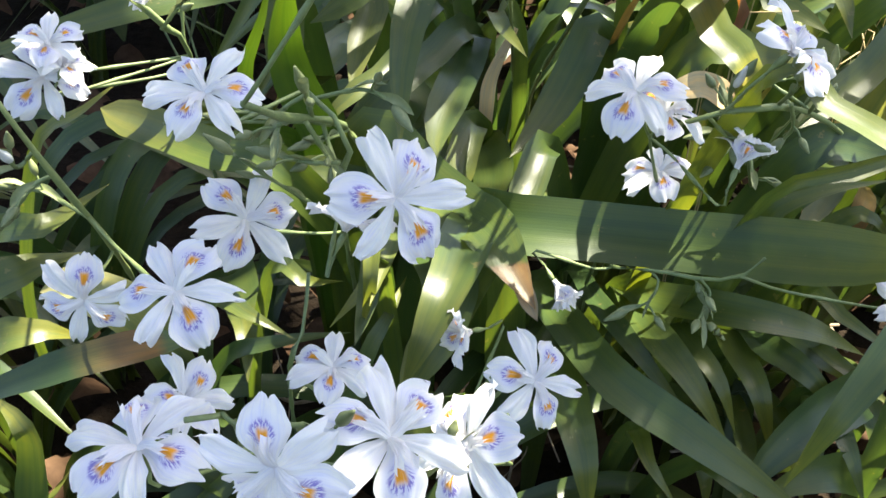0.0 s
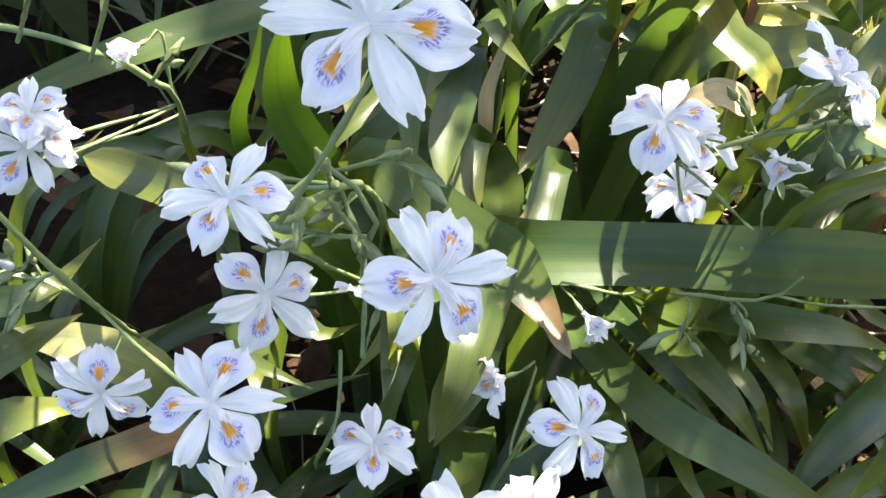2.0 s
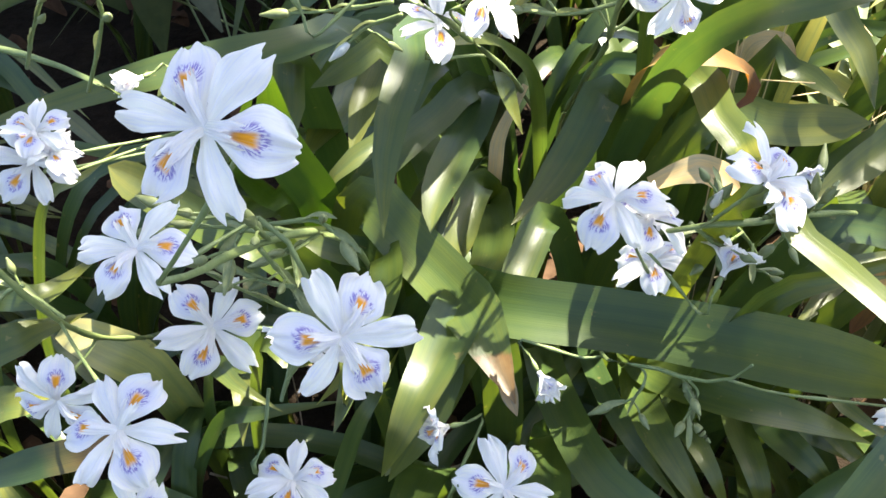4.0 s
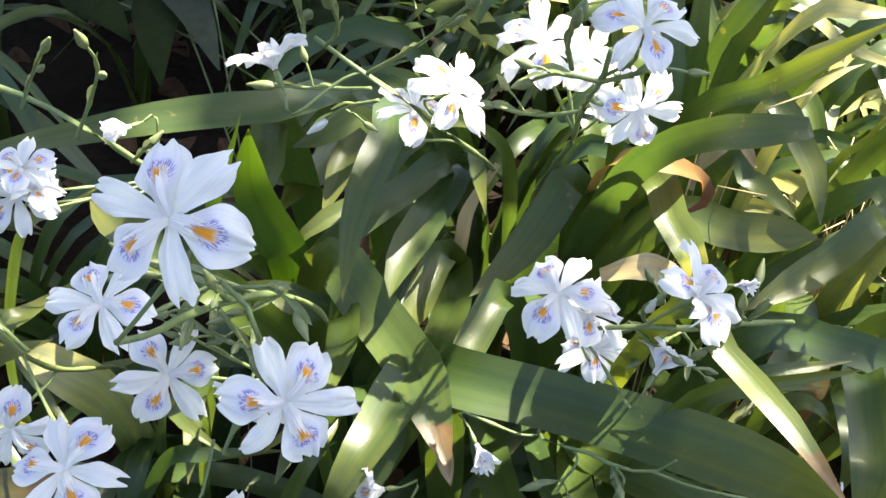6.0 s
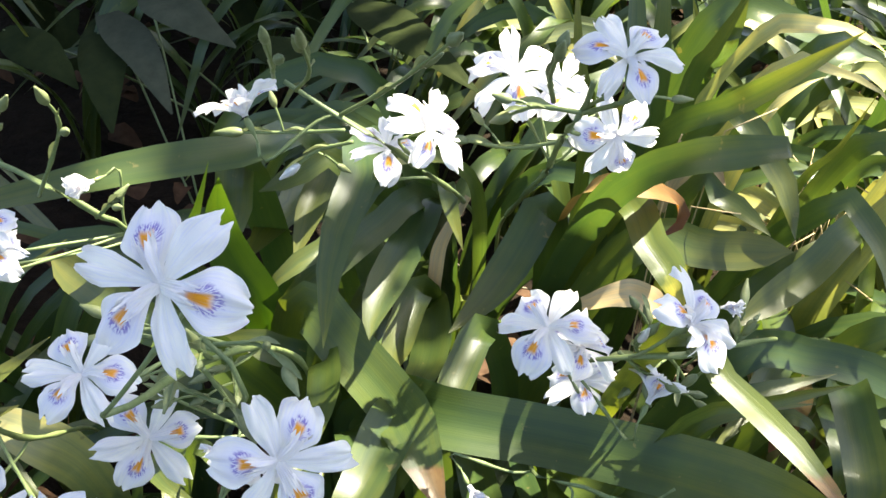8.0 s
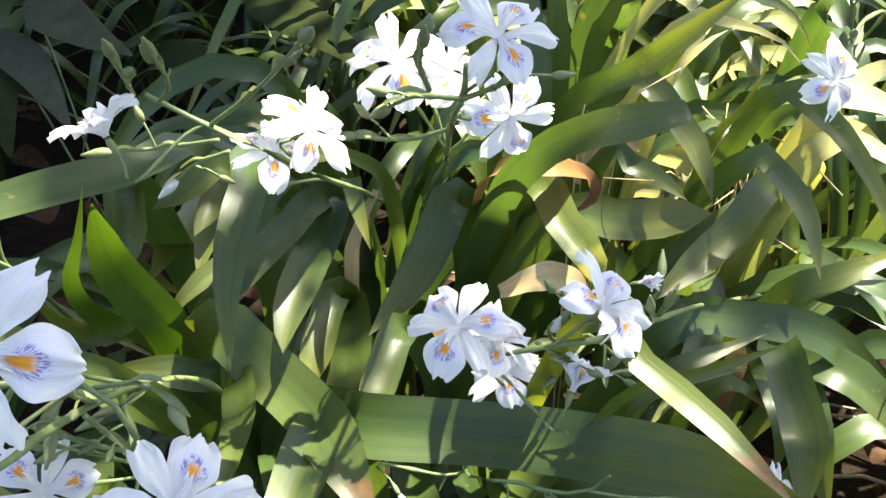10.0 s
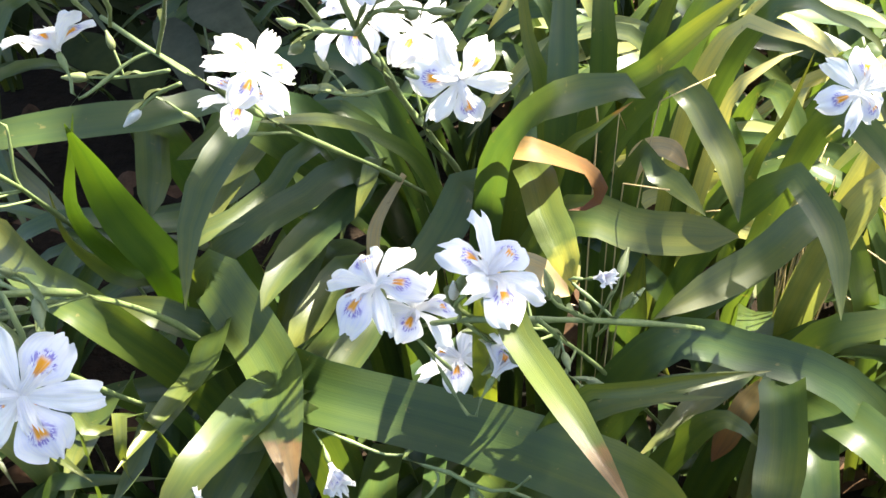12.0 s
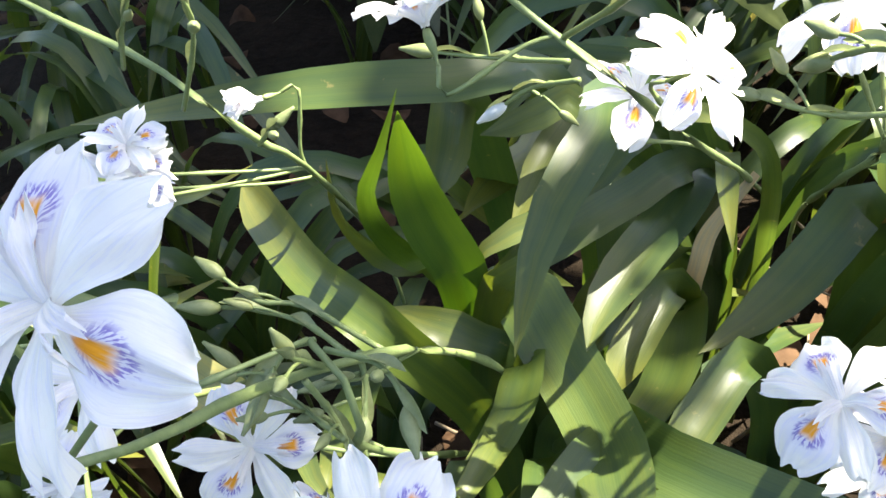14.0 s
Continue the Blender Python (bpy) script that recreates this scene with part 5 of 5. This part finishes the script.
bloom(stalk_x, line_x, (0.222, 0.326, 0.29), (40, 0, 20), 0.018, 0)
bloom(stalk_k, line_k, (0.159, 0.375, 0.386), (20, 60, 0), 0.010, 72, "withered white flower")
bloom(stalk_k, line_k, (0.093, 0.34, 0.39), (10, 20, 30), 0.019, 0)
bloom(stalk_r, line_r, (0.079, 0.425, 0.465), (30, 15, 20), 0.019, 0)
bloom(stalk_f, line_f, (-0.088, 0.21, 0.36), (40, 0, 80), 0.017, 25)
bloom(stalk_u, line_u, (0.312, 0.361, 0.37), (30, -10, 15), 0.018, 10)


# ---- an unseen tree, added to shade the bed ----
def build_tree():
    """An unseen tree added over and behind the path to shape the shade: trunk, limbs and a loose crown of leaves, with
    the gaps that let the sun through.
    """
    rng = random.Random(33)
    tree = thing("unseen_shade_tree", (2.6, 2.7, 0), "unseen leafy tree added to shade the iris bed", "tree")
    v, f = tube([(2.6, 2.7, -0.05), (2.55, 2.6, 0.9), (2.3, 2.35, 1.9), (2.45, 2.3, 3.2), (3.0, 2.6, 4.9)], lambda u: 0.14 - 0.11 * u, 26, 12)
    base = WORLD[tree].translation
    part("trunk", mesh_of("trunk", local(v, base), f, None, bark), tree)
    for end in ((1.6, 2.2, 2.6), (0.9, 1.6, 2.6), (0.2, 1.6, 2.6), (1.9, 1.5, 2.2), (2.7, 2.2, 4.4), (2.4, 2.5, 4.2)):
        e = Vector(end)
        v, f = tube([(2.32, 2.37, 1.85), Vector((2.3, 2.35, 1.9)).lerp(e, 0.5) + Vector((0, 0, 0.15)), e], lambda u: 0.045 - 0.037 * u, 14, 8)
        part("limb", mesh_of("limb", local(v, base), f, None, bark), tree)
    sunny_front = [(-0.135, 0.345, 0.012), (0.142, 0.33, 0.012), (0.146, 0.304, 0.014), (0.169, 0.275, 0.012), (-0.143, 0.447, 0.022), (-0.129, 0.428, 0.018), (-0.129, 0.417, 0.012), (-0.115, 0.421, 0.022), (-0.106, 0.419, 0.01), (-0.093, 0.396, 0.015), (-0.09, 0.404, 0.02), (-0.074, 0.358, 0.014), (-0.043, 0.43, 0.014), (-0.042, 0.402, 0.012), (-0.038, 0.43, 0.015), (-0.014, 0.359, 0.02), (-0.013, 0.412, 0.012), (-0.005, 0.366, 0.012), (-0.002, 0.446, 0.01), (0.007, 0.396, 0.015), (0.01, 0.406, 0.02), (0.012, 0.403, 0.01)]
    sunny_near = [(0.02, 0.377, 0.012), (0.026, 0.404, 0.02), (0.026, 0.412, 0.02), (0.029, 0.406, 0.02), (0.033, 0.402, 0.012), (0.036, 0.379, 0.02), (0.039, 0.386, 0.02), (0.056, 0.405, 0.015), (0.069, 0.367, 0.01), (0.074, 0.388, 0.015), (0.107, 0.412, 0.012), (0.126, 0.433, 0.02), (0.235, 0.437, 0.016), (-0.065, 0.457, 0.012), (-0.045, 0.455, 0.02), (-0.019, 0.473, 0.02), (0.044, 0.457, 0.012), (0.041, 0.493, 0.012)]
    sunny_middle = [(0.163, 0.464, 0.014), (0.137, 0.706, 0.015), (0.312, 0.682, 0.06), (0.368, 0.719, 0.05), (0.394, 0.675, 0.05)]
    sunny_crown = [(0.032, 0.422, 0.016), (0.045, 0.405, 0.016), (0.048, 0.389, 0.016), (0.054, 0.37, 0.016), (0.07, 0.348, 0.016), (0.014, 0.463, 0.01), (0.009, 0.417, 0.01), (0.002, 0.373, 0.01), (-0.004, 0.336, 0.01), (-0.095, 0.412, 0.014), (-0.045, 0.479, 0.012), (-0.019, 0.478, 0.01), (-0.021, 0.467, 0.01), (-0.033, 0.458, 0.01), (-0.039, 0.456, 0.01), (0.047, 0.476, 0.01), (0.043, 0.446, 0.01), (0.061, 0.4, 0.008), (0.095, 0.395, 0.012), (-0.13, 0.425, 0.022), (-0.1, 0.4, 0.018), (-0.155, 0.39, 0.02), (-0.16, 0.46, 0.02), (-0.065, 0.40, 0.012)]
    sunny_side = [(0.121, 0.282, 0.012), (0.132, 0.263, 0.012), (0.145, 0.248, 0.012), (0.129, 0.439, 0.012), (0.14, 0.413, 0.012), (0.151, 0.403, 0.012), (0.25, 0.447, 0.014), (0.308, 0.448, 0.014), (0.366, 0.456, 0.014), (0.184, 0.364, 0.01), (0.216, 0.363, 0.01), (0.183, 0.478, 0.012), (0.213, 0.475, 0.012), (0.18, 0.491, 0.008), (0.217, 0.493, 0.008), (0.157, 0.497, 0.016), (0.166, 0.469, 0.016), (0.169, 0.437, 0.016), (0.257, 0.458, 0.014), (0.286, 0.445, 0.014), (-0.063, 0.403, 0.01), (-0.073, 0.37, 0.01), (-0.046, 0.486, 0.008), (0.09, 0.394, 0.014), (0.148, 0.38, 0.014), (0.166, 0.371, 0.012), (0.182, 0.361, 0.012), (0.107, 0.391, 0.006), (0.137, 0.384, 0.01), (-0.166, 0.485, 0.014), (-0.05, 0.435, 0.014), (0.238, 0.444, 0.012), (0.335, 0.451, 0.012), (0.225, 0.56, 0.02), (0.24, 0.585, 0.02), (0.3, 0.56, 0.03), (-0.013, 0.468, 0.007), (0.026, 0.475, 0.006), (-0.076, 0.491, 0.008), (-0.036, 0.457, 0.012), (-0.018, 0.47, 0.01), (0.045, 0.468, 0.012), (0.052, 0.49, 0.006)]
    sunny = sunny_front + sunny_near + sunny_middle + sunny_crown + sunny_side
    shady_front = [(-0.062, 0.1, 0.022), (-0.103, 0.215, 0.022), (-0.094, 0.213, 0.022), (-0.092, 0.156, 0.022), (-0.03, 0.24, 0.022), (-0.128, 0.28, 0.022), (-0.084, 0.331, 0.012), (-0.075, 0.29, 0.022), (-0.025, 0.26, 0.022), (0.024, 0.265, 0.022), (0.067, 0.289, 0.022), (0.07, 0.331, 0.022), (0.134, 0.316, 0.05), (0.197, 0.341, 0.06), (0.217, 0.333, 0.06), (-0.185, 0.365, 0.012), (-0.185, 0.42, 0.02), (-0.018, 0.387, 0.012), (-0.015, 0.354, 0.012), (0.03, 0.409, 0.012), (0.056, 0.422, 0.012), (0.184, 0.368, 0.06)]
    shady_near = [(0.187, 0.388, 0.04), (0.245, 0.356, 0.05), (-0.087, 0.47, 0.05), (-0.079, 0.531, 0.05), (-0.024, 0.524, 0.03), (0.012, 0.541, 0.04), (0.015, 0.503, 0.035), (0.015, 0.478, 0.03), (0.031, 0.549, 0.03), (0.047, 0.527, 0.04), (0.08, 0.546, 0.03), (0.09, 0.496, 0.04), (0.093, 0.546, 0.03), (0.096, 0.503, 0.04), (0.097, 0.531, 0.04), (0.119, 0.493, 0.03), (0.159, 0.53, 0.03), (0.193, 0.459, 0.03), (0.248, 0.499, 0.03), (0.279, 0.469, 0.03)]
    shady_middle = [(0.035, 0.587, 0.04), (0.074, 0.573, 0.04), (0.202, 0.554, 0.04), (0.271, 0.554, 0.04), (0.381, 0.562, 0.03), (-0.19, 0.881, 0.15), (-0.337, 1.005, 0.2)]
    shady = shady_front + shady_near + shady_middle + [(0.185, 0.27, 0.04), (0.16, 0.245, 0.03), (-0.02, 0.432, 0.022), (0.14, 0.535, 0.03), (0.155, 0.6, 0.03), (0.15, 0.57, 0.03), (0.185, 0.6, 0.025), (0.122, 0.388, 0.009), (-0.13, 0.452, 0.018), (-0.172, 0.434, 0.02), (-0.1, 0.462, 0.015), (0.04, 0.361, 0.009), (0.278, 0.41, 0.02), (0.25, 0.615, 0.03), (0.285, 0.63, 0.035), (0.235, 0.65, 0.03)]
    verts, faces = [], []

    def spray(sx, sy, rng, small=1.0):
        h = rng.uniform(1.2, 2.2) if rng.random() < 0.6 else rng.uniform(2.6, 4.6)
        l, w = rng.uniform(0.045, 0.075) * small, rng.uniform(0.011, 0.019) * small
        c = Vector((sx, sy, 0.38)) - SUN_WAY * (h / -SUN_WAY.z)
        a = rng.uniform(0, 6.28)
        d = Vector((math.cos(a), math.sin(a), rng.uniform(-0.5, 0.3)))
        s = d.cross(Vector((rng.uniform(-0.4, 0.4), rng.uniform(-0.4, 0.4), 1))).normalized()
        n0 = len(verts)
        for i in range(5):
            u = i / 4
            ww = w * math.sin(3.1416 * (0.04 + 0.92 * u)) ** 0.8
            p = c + d * (l * (u - 0.5)) + Vector((0, 0, -0.02 * u * u))
            verts.extend([p - s * ww, p + Vector((0, 0, -0.15 * ww)), p + s * ww])
        faces.extend(grid_faces(5, 3, n0))

    for _ in range(2900):
        sx, sy = rng.uniform(-1.2, 0.75), rng.uniform(-0.6, 1.6)
        if ((sx + 0.2) / 1.1) ** 2 + ((sy - 0.5) / 1.15) ** 2 > rng.uniform(0.75, 1.1):
            continue
        if any((sx - a) ** 2 + (sy - b) ** 2 < (r + 0.034) ** 2 for a, b, r in sunny):
            continue
        if sx > 0.15 + 0.3 * max(0, 0.42 - sy) and sy > 0.3 and rng.random() < 0.93:
            continue
        spray(sx, sy, rng)
    # Small leaves hung out of view wherever the bed should lie in shade.
    for a, b, r in shady:
        for _ in range(int(16 + 14000 * r * r)):
            t, q = rng.uniform(0, 6.28), r * math.sqrt(rng.random())
            sx, sy = a + q * math.cos(t), b + q * math.sin(t)
            if not any((sx - e) ** 2 + (sy - g) ** 2 < (k + 0.002) ** 2 for e, g, k in sunny):
                spray(sx, sy, rng, 0.6)
    # Extra unseen leaves that darken the back left.
    for _ in range(1300):
        spray(rng.uniform(-0.7, -0.02), rng.uniform(0.55, 1.5), rng, 1.2)
    part("crown", mesh_of("crown", local(verts, base), faces, None, tree_green), tree)


build_tree()
